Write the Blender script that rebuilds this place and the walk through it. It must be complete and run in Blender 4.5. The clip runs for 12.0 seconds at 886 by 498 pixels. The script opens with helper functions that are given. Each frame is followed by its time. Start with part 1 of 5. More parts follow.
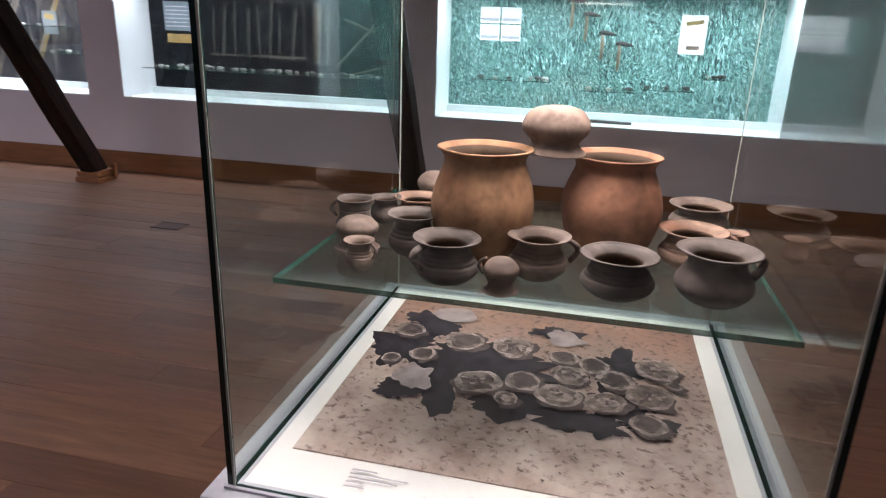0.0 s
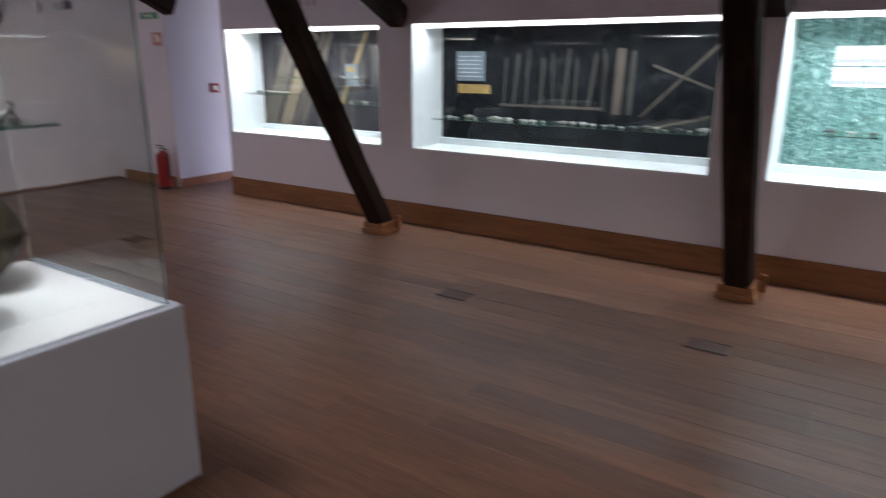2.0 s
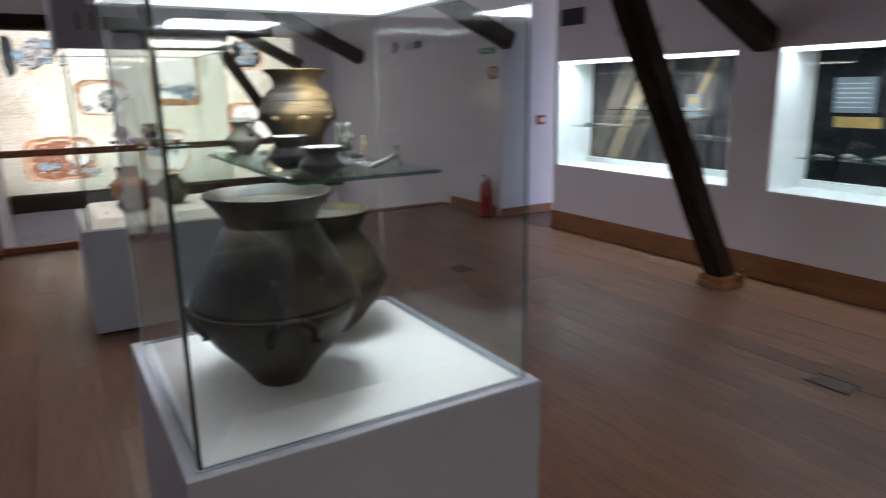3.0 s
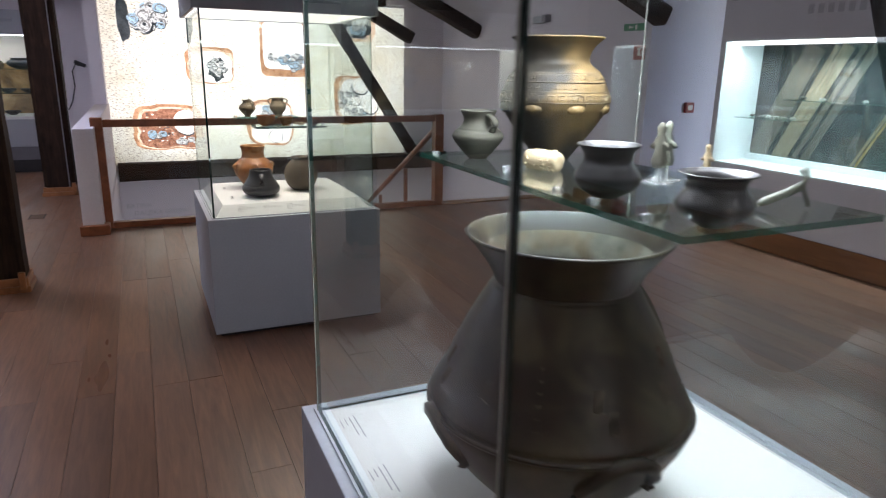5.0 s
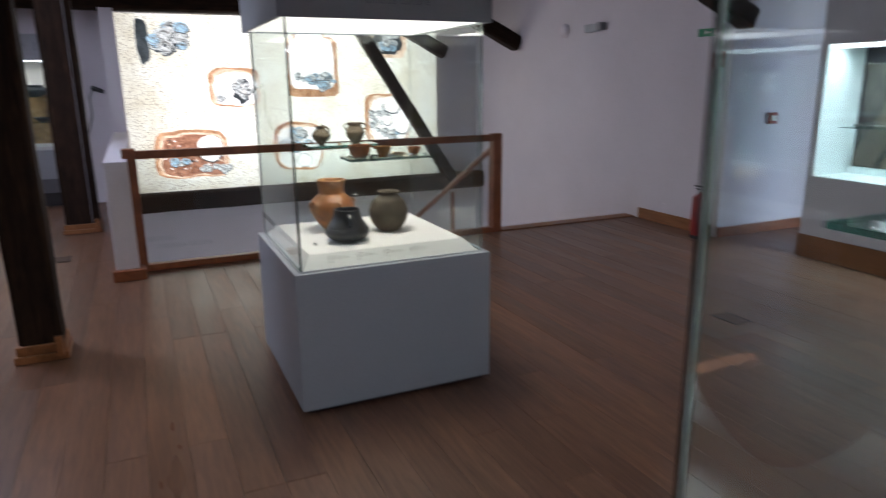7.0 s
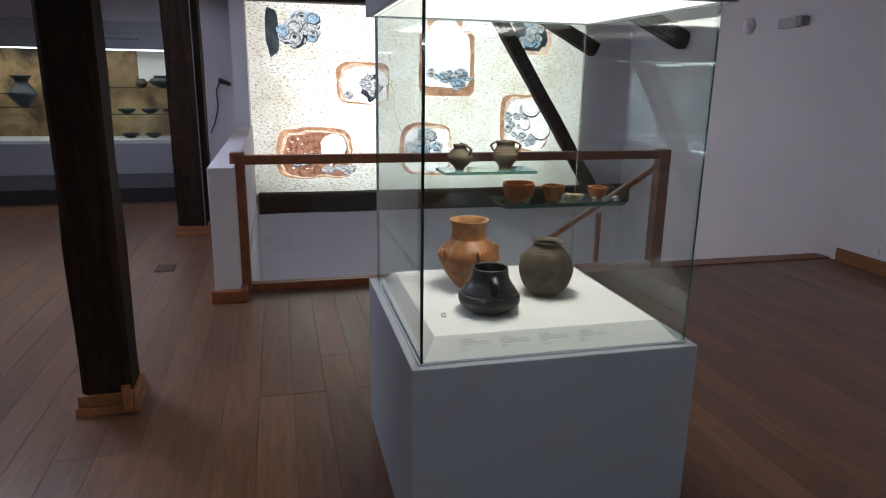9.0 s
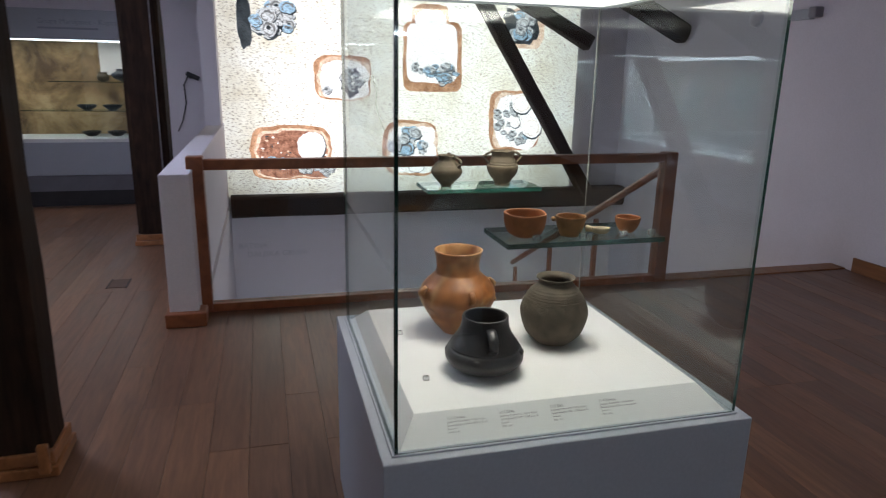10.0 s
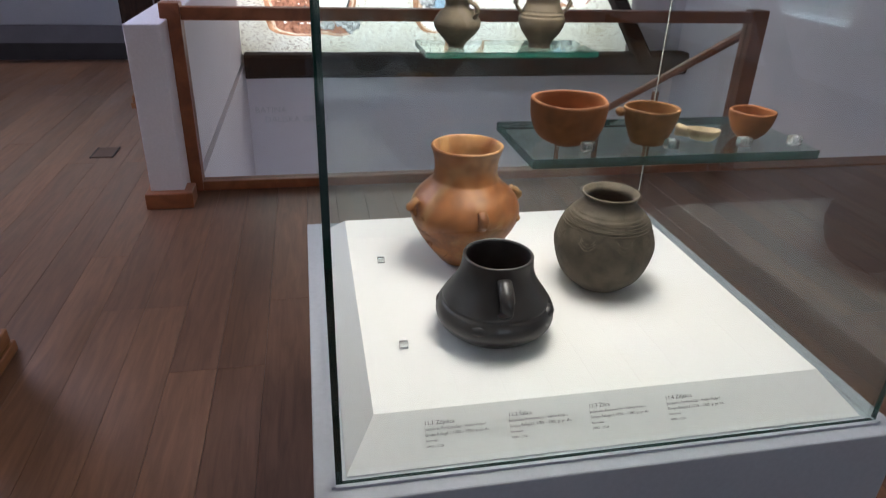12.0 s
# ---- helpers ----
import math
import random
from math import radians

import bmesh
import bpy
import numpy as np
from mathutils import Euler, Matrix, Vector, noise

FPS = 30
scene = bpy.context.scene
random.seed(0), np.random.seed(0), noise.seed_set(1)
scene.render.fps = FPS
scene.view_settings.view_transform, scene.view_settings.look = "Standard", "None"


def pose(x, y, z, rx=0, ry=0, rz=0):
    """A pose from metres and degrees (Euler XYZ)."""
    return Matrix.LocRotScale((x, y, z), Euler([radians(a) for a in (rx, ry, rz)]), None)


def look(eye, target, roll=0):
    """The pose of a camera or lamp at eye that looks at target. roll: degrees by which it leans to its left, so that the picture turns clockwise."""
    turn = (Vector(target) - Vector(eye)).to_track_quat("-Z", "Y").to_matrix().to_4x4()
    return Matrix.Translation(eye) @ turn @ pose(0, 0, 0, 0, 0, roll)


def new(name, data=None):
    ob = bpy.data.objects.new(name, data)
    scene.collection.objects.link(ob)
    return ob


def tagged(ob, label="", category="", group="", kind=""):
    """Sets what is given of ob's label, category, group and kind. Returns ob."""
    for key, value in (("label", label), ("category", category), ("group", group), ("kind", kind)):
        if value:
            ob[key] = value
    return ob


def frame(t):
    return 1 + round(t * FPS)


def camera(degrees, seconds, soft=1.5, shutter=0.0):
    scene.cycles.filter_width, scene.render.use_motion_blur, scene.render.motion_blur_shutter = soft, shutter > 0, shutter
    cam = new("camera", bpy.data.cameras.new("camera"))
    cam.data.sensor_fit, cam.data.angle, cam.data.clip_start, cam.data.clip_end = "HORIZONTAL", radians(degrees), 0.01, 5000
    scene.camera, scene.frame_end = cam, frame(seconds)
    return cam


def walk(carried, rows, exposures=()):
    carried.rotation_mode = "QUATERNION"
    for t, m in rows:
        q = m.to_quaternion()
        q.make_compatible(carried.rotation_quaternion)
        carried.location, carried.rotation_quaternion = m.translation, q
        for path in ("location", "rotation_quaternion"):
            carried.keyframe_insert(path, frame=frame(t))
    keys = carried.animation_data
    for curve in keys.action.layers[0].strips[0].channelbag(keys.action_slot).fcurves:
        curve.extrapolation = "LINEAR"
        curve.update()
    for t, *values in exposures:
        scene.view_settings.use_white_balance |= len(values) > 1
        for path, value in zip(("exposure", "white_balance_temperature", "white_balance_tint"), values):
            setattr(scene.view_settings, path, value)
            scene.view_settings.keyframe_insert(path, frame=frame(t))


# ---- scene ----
cam = camera(67.4, 12.0, soft=1.05, shutter=0.5)
PATH = [
    (0, (-0.436, 0.479, 1.399), (-0.856, 2.33, 0.767), 2.0),
    (0.5, (-0.564, 0.618, 1.382), (-0.897, 2.47, 0.705), 2.0),
    (1, (-0.72, 0.811, 1.369), (-1.197, 2.643, 0.726), 1.3),
    (1.5, (-0.858, 0.93, 1.42), (-1.643, 2.665, 0.807), 1.1),
    (2, (-1.116, 0.984, 1.488), (-2.184, 2.583, 0.936), 0.2),
    (2.5, (-1.358, 1.026, 1.5), (-2.753, 2.372, 1.009), -2.3),
    (3, (-1.633, 1.1, 1.507), (-3.303, 2.097, 1.04), -0.9),
    (3.5, (-1.83, 1.12, 1.512), (-3.629, 1.838, 1.012), 0.7),
    (5.5, (-2.729, 0.906, 1.506), (-4.423, 1.804, 0.938), 1.6),
    (6, (-2.939, 0.83, 1.501), (-4.539, 1.883, 0.923), 2.1),
    (6.5, (-3.118, 0.71, 1.517), (-4.788, 1.666, 0.971), -0.9),
    (7, (-3.367, 0.691, 1.509), (-5.135, 1.49, 1.021), -0.6),
    (7.5, (-3.626, 0.719, 1.549), (-5.49, 1.288, 1.1), -1.0),
    (9.5, (-4.644, 0.961, 1.538), (-6.524, 1.429, 1.038), 1.0),
    (10, (-4.897, 1.03, 1.541), (-6.764, 1.535, 1.03), 1.1),
    (10.5, (-5.107, 1.102, 1.537), (-6.937, 1.667, 0.959), -0.5),
    (11, (-5.283, 1.206, 1.508), (-7.124, 1.656, 0.868), -0.2),
    (11.5, (-5.41, 1.281, 1.46), (-7.212, 1.656, 0.678), 1.6),
    (12, (-5.505, 1.28, 1.434), (-7.258, 1.647, 0.546), 2.0),
]
walk(cam, [(t, look(eye, target, roll)) for t, eye, target, roll in PATH],
     [(0, 3.28, 6450, 29), (0.5, 3.28, 6450, 28), (1, 3.26, 6600, 31), (1.5, 3.34, 6750, 32), (2, 3.12, 6600, 26), (2.5, 3.0, 6400, 19), (3, 3.0, 6450, 20), (3.5, 3.1, 6250, 18), (5.5, 3.38, 6350, 22), (6, 3.42, 6400, 23), (7, 3.16, 6050, 15), (7.5, 3.06, 6000, 13), (9.5, 2.94, 5950, 14), (10.5, 3.04, 5950, 17), (12, 3.26, 5950, 18)])

# ---- world, light ----
scene.cycles.transparent_max_bounces = 24
world = bpy.data.worlds.new("world")
scene.world = world
world.use_nodes = True
wn = world.node_tree
sky = wn.nodes.new("ShaderNodeTexSky")
sky.sky_type, sky.sun_disc = "NISHITA", False
sky.sun_elevation, sky.sun_rotation = radians(52), radians(90)
wn.links.new(sky.outputs[0], wn.nodes["Background"].inputs[0])
wn.nodes["Background"].inputs[1].default_value = 0.08


INDOOR = 0.125  # the rooms' lamps against full sun


def lamp(name, kind, energy, colour, m, size=(1, 1), spread=180):
    d = bpy.data.lights.new(name, kind)
    d.energy, d.color = energy * (INDOOR if kind == "AREA" else 1.0), colour
    if kind == "AREA":
        d.shape, d.size, d.size_y = "RECTANGLE", size[0], size[1]
        d.spread = radians(spread)
    ob = new(name, d)
    ob.matrix_world = m
    return ob


sun = lamp("sun", "SUN", 5.0, (1.0, 0.94, 0.86), look((0, 0, 10), (-7.8, 0, 0)))
sun.data.angle = radians(0.5)

# area lamps standing in for daylight, under roof windows that are added unseen
SOUTH, CEIL = -4.6, 3.05
ROOF_WINDOWS = [(-9.3, -1.3, 84), (-5.6, -2.5, 18), (-1.2, -2.9, 4), (1.8, -2.9, 7)]
for wx, wy, power in ROOF_WINDOWS:
    lamp("window_daylight", "AREA", power, (0.82, 0.87, 1.0), look((wx, wy, CEIL - 0.02), (wx, wy + (2.6 if wx < -9 else 1.3), 0)), (0.9, 1.1))

NICHES = [(-7.205, -5.085), (-4.73, -2.14), (-1.78, 0.885)]
NICHE_Y, NICHE_Z0, NICHE_Z1, NICHE_D = 5.876, 0.69, 1.783, 0.48
for n, (a, b) in enumerate(NICHES):
    lamp("niche_light", "AREA", (24, 19, 34)[n], (0.82, 0.96, 1.0),
         look(((a + b) / 2, NICHE_Y + 0.12, NICHE_Z1 - 0.015), ((a + b) / 2, NICHE_Y + 0.22, 0)), (b - a - 0.1, 0.1), 135)

CASE_W = 0.978
CASES = {"a": (-0.527, 1.733), "b": (-3.51, 1.762), "c": (-6.69, 1.742), "d": (-6.515, -1.55)}
for key, (cx, cy) in CASES.items():
    lamp("case_light", "AREA", {"a": 23, "b": 17, "c": 10, "d": 3}[key],
         {"a": (1.0, 0.93, 0.84), "b": (0.9, 0.97, 1.0), "c": (1.0, 0.90, 0.74), "d": (1, 1, 1)}[key],
         look((cx, cy, 1.765), (cx, cy, 0)), {"a": (0.62, 0.62), "b": (0.4, 0.4), "c": (0.5, 0.5), "d": (0.5, 0.5)}[key])
lamp("vitrine_light", "AREA", 12, (1.0, 0.92, 0.78), look((-13.4, -2.3, 1.80), (-13.5, -2.3, 0)), (3.8, 0.12))


# ---- materials ----
def nodes_of(name):
    m = bpy.data.materials.new(name)
    m.use_nodes = True
    t = m.node_tree
    return m, t, t.nodes["Principled BSDF"]


def node(t, kind, **kw):
    n = t.nodes.new(kind)
    for k, v in kw.items():
        if k in n.inputs:
            n.inputs[k].default_value = v
    return n


def ramp(t, fac, stops):
    r = t.nodes.new("ShaderNodeValToRGB")
    e = r.color_ramp.elements
    e[0].position, e[0].color = stops[0][0], (*stops[0][1], 1)
    e[1].position, e[1].color = stops[-1][0], (*stops[-1][1], 1)
    for p, c in stops[1:-1]:
        x = e.new(p)
        x.color = (*c, 1)
    t.links.new(fac, r.inputs[0])
    return r


def coords(t, scale=(1, 1, 1), shift=False, island=False):
    c = t.nodes.new("ShaderNodeTexCoord")
    mp = t.nodes.new("ShaderNodeMapping")
    mp.inputs["Scale"].default_value = scale
    t.links.new(c.outputs["Object"], mp.inputs["Vector"])
    if shift or island:
        i = t.nodes.new("ShaderNodeNewGeometry" if island else "ShaderNodeObjectInfo")
        mul = node(t, "ShaderNodeMath")
        mul.operation = "MULTIPLY"
        mul.inputs[1].default_value = 37.0
        t.links.new(i.outputs["Random Per Island" if island else "Random"], mul.inputs[0])
        t.links.new(mul.outputs[0], mp.inputs["Location"])
    return mp.outputs[0]


def noise_tex(t, vec, scale, detail=5, rough=0.55, dist=0.0):
    n = node(t, "ShaderNodeTexNoise", Scale=scale, Detail=detail, Roughness=rough, Distortion=dist)
    t.links.new(vec, n.inputs["Vector"])
    return n.outputs["Fac"]


def mixc(t, fac, a, b, mode="MIX"):
    m = t.nodes.new("ShaderNodeMix")
    m.data_type, m.blend_type = "RGBA", mode
    for sock, v in ((m.inputs[0], fac), (m.inputs[6], a), (m.inputs[7], b)):
        if hasattr(v, "links"):
            t.links.new(v, sock)
        elif isinstance(v, tuple):
            sock.default_value = (*v, 1)
        else:
            sock.default_value = v
    return m.outputs[2]


def bump(t, p, height, strength, dist=0.01):
    b = node(t, "ShaderNodeBump", Strength=strength, Distance=dist)
    t.links.new(height, b.inputs["Height"])
    t.links.new(b.outputs[0], p.inputs["Normal"])


def plain(name, colour, rough=0.5, vary=0.12, scale=6.0, bump_s=0.15, metal=0.0, fine=90.0):
    m, t, p = nodes_of(name)
    v = coords(t)
    big = noise_tex(t, v, scale, 4)
    small = noise_tex(t, v, fine, 3)
    lo = tuple(c * (1 - vary) for c in colour)
    hi = tuple(min(1, c * (1 + vary * 0.6)) for c in colour)
    r = ramp(t, big, [(0.3, lo), (0.7, hi)])
    r2 = ramp(t, small, [(0.3, (0.93, 0.93, 0.93)), (0.7, (1, 1, 1))])
    t.links.new(mixc(t, 1.0, r.outputs[0], r2.outputs[0], "MULTIPLY"), p.inputs["Base Color"])
    p.inputs["Roughness"].default_value, p.inputs["Metallic"].default_value = rough, metal
    bump(t, p, small, bump_s, 0.004)
    return m


def wood(name, dark, light, rough=0.45, grain=(3, 30, 30), shift=False, island=False, spread=0.35, bump_s=0.2, gloss=0.5):
    m, t, p = nodes_of(name)
    p.inputs["Specular IOR Level"].default_value = gloss
    v = coords(t, grain, shift, island)
    g = noise_tex(t, v, 1.6, 8, 0.62, 0.6)
    broad = noise_tex(t, coords(t, (0.9, 4, 4), shift, island), 1.3, 3)
    r = ramp(t, g, [(0.28, dark), (0.72, light)])
    tone = ramp(t, broad, [(0.25, (1 - spread,) * 3), (0.75, (1, 1, 1))])
    col = mixc(t, 1.0, r.outputs[0], tone.outputs[0], "MULTIPLY")
    if shift or island:
        i = t.nodes.new("ShaderNodeNewGeometry" if island else "ShaderNodeObjectInfo")
        rr = ramp(t, i.outputs["Random Per Island" if island else "Random"], [(0, (0.78, 0.77, 0.77)), (0.35, (0.92, 0.90, 0.91)), (0.7, (1.0, 0.98, 0.95)), (1, (1.16, 1.13, 1.07))])
        col = mixc(t, 1.0, col, rr.outputs[0], "MULTIPLY")
    t.links.new(col, p.inputs["Base Color"])
    wear = ramp(t, broad, [(0.2, (rough - 0.1,) * 3), (0.8, (rough + 0.12,) * 3)])
    t.links.new(wear.outputs[0], p.inputs["Roughness"])
    bump(t, p, g, bump_s, 0.004)
    return m


def clay(name, dark, light, rough=0.75, stain=None, spot=5.0, gloss=0.25, side=None, relief=0.4):
    m, t, p = nodes_of(name)
    v = coords(t, shift=True)
    big = noise_tex(t, v, spot, 5, 0.6, 0.5)
    mid = noise_tex(t, v, 28, 6, 0.65)
    fine = noise_tex(t, v, 160, 3)
    col = ramp(t, big, [(0.3, dark), (0.68, light)]).outputs[0]
    if stain:
        src = noise_tex(t, v, spot * 0.7, 4, 0.55, 1.0)
        if side:  # a fire-flashed face
            co = t.nodes.new("ShaderNodeTexCoord")
            dot = t.nodes.new("ShaderNodeVectorMath")
            dot.operation = "DOT_PRODUCT"
            dot.inputs[1].default_value = side
            t.links.new(co.outputs["Object"], dot.inputs[0])
            plus = node(t, "ShaderNodeMath")
            t.links.new(src, plus.inputs[0])
            t.links.new(dot.outputs["Value"], plus.inputs[1])
            src = plus.outputs[0]
        mask = ramp(t, src, [(0.74, (0, 0, 0)), (0.90, (1, 1, 1))] if side else [(0.5, (0, 0, 0)), (0.62, (1, 1, 1))]).outputs[0]
        col = mixc(t, mask, col, stain)
    r2 = ramp(t, mid, [(0.3, (0.55, 0.55, 0.55)), (0.55, (1, 1, 1)), (0.75, (1.28, 1.26, 1.2))])
    t.links.new(mixc(t, 1.0, col, r2.outputs[0], "MULTIPLY"), p.inputs["Base Color"])
    p.inputs["Roughness"].default_value = rough
    p.inputs["Specular IOR Level"].default_value = gloss
    add = node(t, "ShaderNodeMath")
    t.links.new(mid, add.inputs[0])
    soft = node(t, "ShaderNodeMath")
    soft.operation = "MULTIPLY"
    soft.inputs[1].default_value = 0.3
    t.links.new(fine, soft.inputs[0])
    t.links.new(soft.outputs[0], add.inputs[1])
    bump(t, p, add.outputs[0], relief, 0.004)
    return m


def glow(name, colour, strength):
    m, t, p = nodes_of(name)
    p.inputs["Base Color"].default_value = (*colour, 1)
    p.inputs["Emission Color"].default_value = (*colour, 1)
    p.inputs["Emission Strength"].default_value = strength * INDOOR
    return m


def glass_pane(name, tint, base):
    m, t, p = nodes_of(name)
    tr = node(t, "ShaderNodeBsdfTransparent")
    tr.inputs[0].default_value = (*tint, 1)
    gl = node(t, "ShaderNodeBsdfGlossy", Roughness=0.0)
    gl.inputs[0].default_value = (0.95, 1.0, 0.98, 1)
    lw = node(t, "ShaderNodeLayerWeight")
    pw = node(t, "ShaderNodeMath")
    pw.operation = "POWER"
    pw.inputs[1].default_value = 5.6
    t.links.new(lw.outputs["Facing"], pw.inputs[0])
    ma = node(t, "ShaderNodeMath")
    ma.operation = "MULTIPLY_ADD"
    ma.inputs[1].default_value, ma.inputs[2].default_value = 1 - base, base
    t.links.new(pw.outputs[0], ma.inputs[0])
    mx = t.nodes.new("ShaderNodeMixShader")
    t.links.new(ma.outputs[0], mx.inputs[0])
    t.links.new(tr.outputs[0], mx.inputs[1])
    t.links.new(gl.outputs[0], mx.inputs[2])
    t.links.new(mx.outputs[0], t.nodes["Material Output"].inputs[0])
    return m


GLASS = glass_pane("glass", (0.88, 0.925, 0.91), 0.07)
SHELF_GLASS = glass_pane("shelf_glass", (0.86, 0.93, 0.90), 0.05)
EDGE, et, ep = nodes_of("glass_edge")
ep.inputs["Base Color"].default_value = (0.004, 0.022, 0.017, 1)
ep.inputs["Roughness"].default_value = 0.08
SHELF_EDGE, et, ep = nodes_of("shelf_edge")
ep.inputs["Base Color"].default_value = (0.016, 0.115, 0.085, 1)
ep.inputs["Alpha"].default_value = 0.8
ep.inputs["Roughness"].default_value = 0.1
ACRYLIC, at_, ap = nodes_of("clear_acrylic")
ap.inputs["Base Color"].default_value = (0.93, 0.96, 0.96, 1)
ap.inputs["Transmission Weight"].default_value, ap.inputs["Roughness"].default_value = 0.85, 0.05

WALL = plain("wall_paint", (0.72, 0.685, 0.735), 0.85, 0.05, 1.2, 0.25)
WHITE = plain("white_lacquer", (0.40, 0.425, 0.47), 0.45, 0.04, 2.0, 0.05)
DECK = plain("white_board", (0.78, 0.78, 0.76), 0.55, 0.03, 3.0, 0.05)
LINING = plain("niche_lining", (0.80, 0.83, 0.83), 0.6, 0.03, 3.0, 0.05)
PLANK = wood("floor_boards", (0.136, 0.070, 0.043), (0.246, 0.127, 0.076), 0.36, (2.2, 24, 24), shift=True, bump_s=0.08, gloss=0.4)
PLANK_REST = wood("floor_boards_rest", (0.136, 0.070, 0.043), (0.246, 0.127, 0.076), 0.36, (2.2, 24, 24), island=True, bump_s=0.08, gloss=0.4)
TRIM = wood("oiled_trim", (0.20, 0.075, 0.025), (0.34, 0.14, 0.05), 0.42, (2, 24, 24))
RAILWOOD = wood("rail_wood", (0.21, 0.062, 0.026), (0.36, 0.12, 0.048), 0.4, (6, 6, 6))
TIMBER = wood("old_timber", (0.010, 0.0055, 0.0038), (0.048, 0.025, 0.015), 0.8, (14, 14, 1.6), spread=0.6, bump_s=0.9, gloss=0.15)
DARK = plain("dark_recess", (0.03, 0.028, 0.03), 0.7, 0.2)
STEEL = plain("steel", (0.5, 0.5, 0.5), 0.3, 0.1, metal=1.0)
BLACK = plain("black_plastic", (0.02, 0.02, 0.022), 0.4, 0.1)
INK = plain("ink", (0.035, 0.035, 0.04), 0.8, 0.05)
GREYINK = plain("grey_ink", (0.42, 0.42, 0.45), 0.8, 0.05)
PAPER = plain("paper", (0.82, 0.81, 0.78), 0.8, 0.04)
HEADINK = plain("header_ink", (0.10, 0.105, 0.12), 0.7, 0.05)
HEADPALE = plain("header_pale_ink", (0.27, 0.29, 0.33), 0.7, 0.05)
RED = plain("red_enamel", (0.27, 0.014, 0.013), 0.3, 0.1)
GREEN = plain("green_sign", (0.01, 0.22, 0.10), 0.4, 0.05)


# ---- builders ----
def part(name, bm, material, parent=None, label="", smooth=False):
    me = bpy.data.meshes.new(name)
    bm.normal_update()
    if smooth:
        for f in bm.faces:
            f.smooth = True
    bm.to_mesh(me)
    bm.free()
    for m in material if isinstance(material, (list, tuple)) else [material]:
        me.materials.append(m)
    ob = new(name, me)
    if parent:
        ob.parent = parent
    if label:
        ob["label"] = label
    return ob


def thing(name, x, y, z, label, category, group="", rz=0.0, kind=""):
    e = new(name)
    e.empty_display_size = 0.05
    e.matrix_world = pose(x, y, z, 0, 0, rz)
    return tagged(e, label, category, group, kind)


def box(bm, x0, x1, y0, y1, z0, z1, bev=0.0, mat=0):
    r = bmesh.ops.create_cube(bm, size=1, matrix=Matrix.Translation(((x0 + x1) / 2, (y0 + y1) / 2, (z0 + z1) / 2)) @ Matrix.Diagonal((x1 - x0, y1 - y0, z1 - z0, 1)))
    fs = set(f for v in r["verts"] for f in v.link_faces)
    for f in fs:
        f.material_index = mat
    if bev:
        es = list(set(e for f in fs for e in f.edges))
        bmesh.ops.bevel(bm, geom=es, offset=bev, segments=2, affect="EDGES", profile=0.5)
    return bm


def boxes(*bs, bev=0.0):
    bm = bmesh.new()
    for b in bs:
        box(bm, *b, bev=bev)
    return bm


def lathe(bm, prof, segs=40, wob=0.0, seed=0.0, m=None, oval=1.0):
    rings = []
    for r, z in prof:
        ring = []
        for i in range(segs):
            a = 2 * math.pi * i / segs
            n = 1 + wob * noise.noise(Vector((math.cos(a) * 1.3 + seed, math.sin(a) * 1.3, z * 9 + seed)))
            dz = wob * 0.12 * noise.noise(Vector((math.cos(a) + seed * 3, math.sin(a), 5.0))) if r > 0.01 else 0
            ring.append(bm.verts.new((r * n * math.cos(a), r * n * math.sin(a) * oval, z + dz * r * 4)))
        rings.append(ring)
    for a, b in zip(rings, rings[1:]):
        for i in range(segs):
            j = (i + 1) % segs
            bm.faces.new((a[i], a[j], b[j], b[i]))
    bm.faces.new(list(reversed(rings[0])))
    bm.faces.new(rings[-1])
    if m:
        bmesh.ops.transform(bm, matrix=m, verts=[v for r in rings for v in r])
    return bm


def tube(bm, pts, radius, segs=8, flat=1.0):
    pts = [Vector(p) for p in pts]
    rings = []
    for i, p in enumerate(pts):
        d = (pts[min(i + 1, len(pts) - 1)] - pts[max(i - 1, 0)]).normalized()
        u = d.orthogonal().normalized() if abs(d.z) > 0.9 else d.cross(Vector((0, 0, 1))).normalized()
        w = d.cross(u)
        r = radius[i] if isinstance(radius, (list, tuple)) else radius
        rings.append([bm.verts.new(p + u * r * flat * math.cos(2 * math.pi * k / segs) + w * r * math.sin(2 * math.pi * k / segs)) for k in range(segs)])
    for a, b in zip(rings, rings[1:]):
        for k in range(segs):
            bm.faces.new((a[k], a[(k + 1) % segs], b[(k + 1) % segs], b[k]))
    bm.faces.new(list(reversed(rings[0])))
    bm.faces.new(rings[-1])
    return bm


def smooth_profile(pts, n=5):
    """Catmull-Rom through the (r, z) points."""
    out = []
    for i in range(len(pts) - 1):
        p0, p1, p2, p3 = pts[max(i - 1, 0)], pts[i], pts[i + 1], pts[min(i + 2, len(pts) - 1)]
        for k in range(n):
            t = k / n
            out.append(tuple(0.5 * (2 * b + (c - a) * t + (2 * a - 5 * b + 4 * c - d) * t * t + (3 * b - a - 3 * c + d) * t ** 3)
                             for a, b, c, d in zip(p0, p1, p2, p3)))
    out.append(pts[-1])
    return out


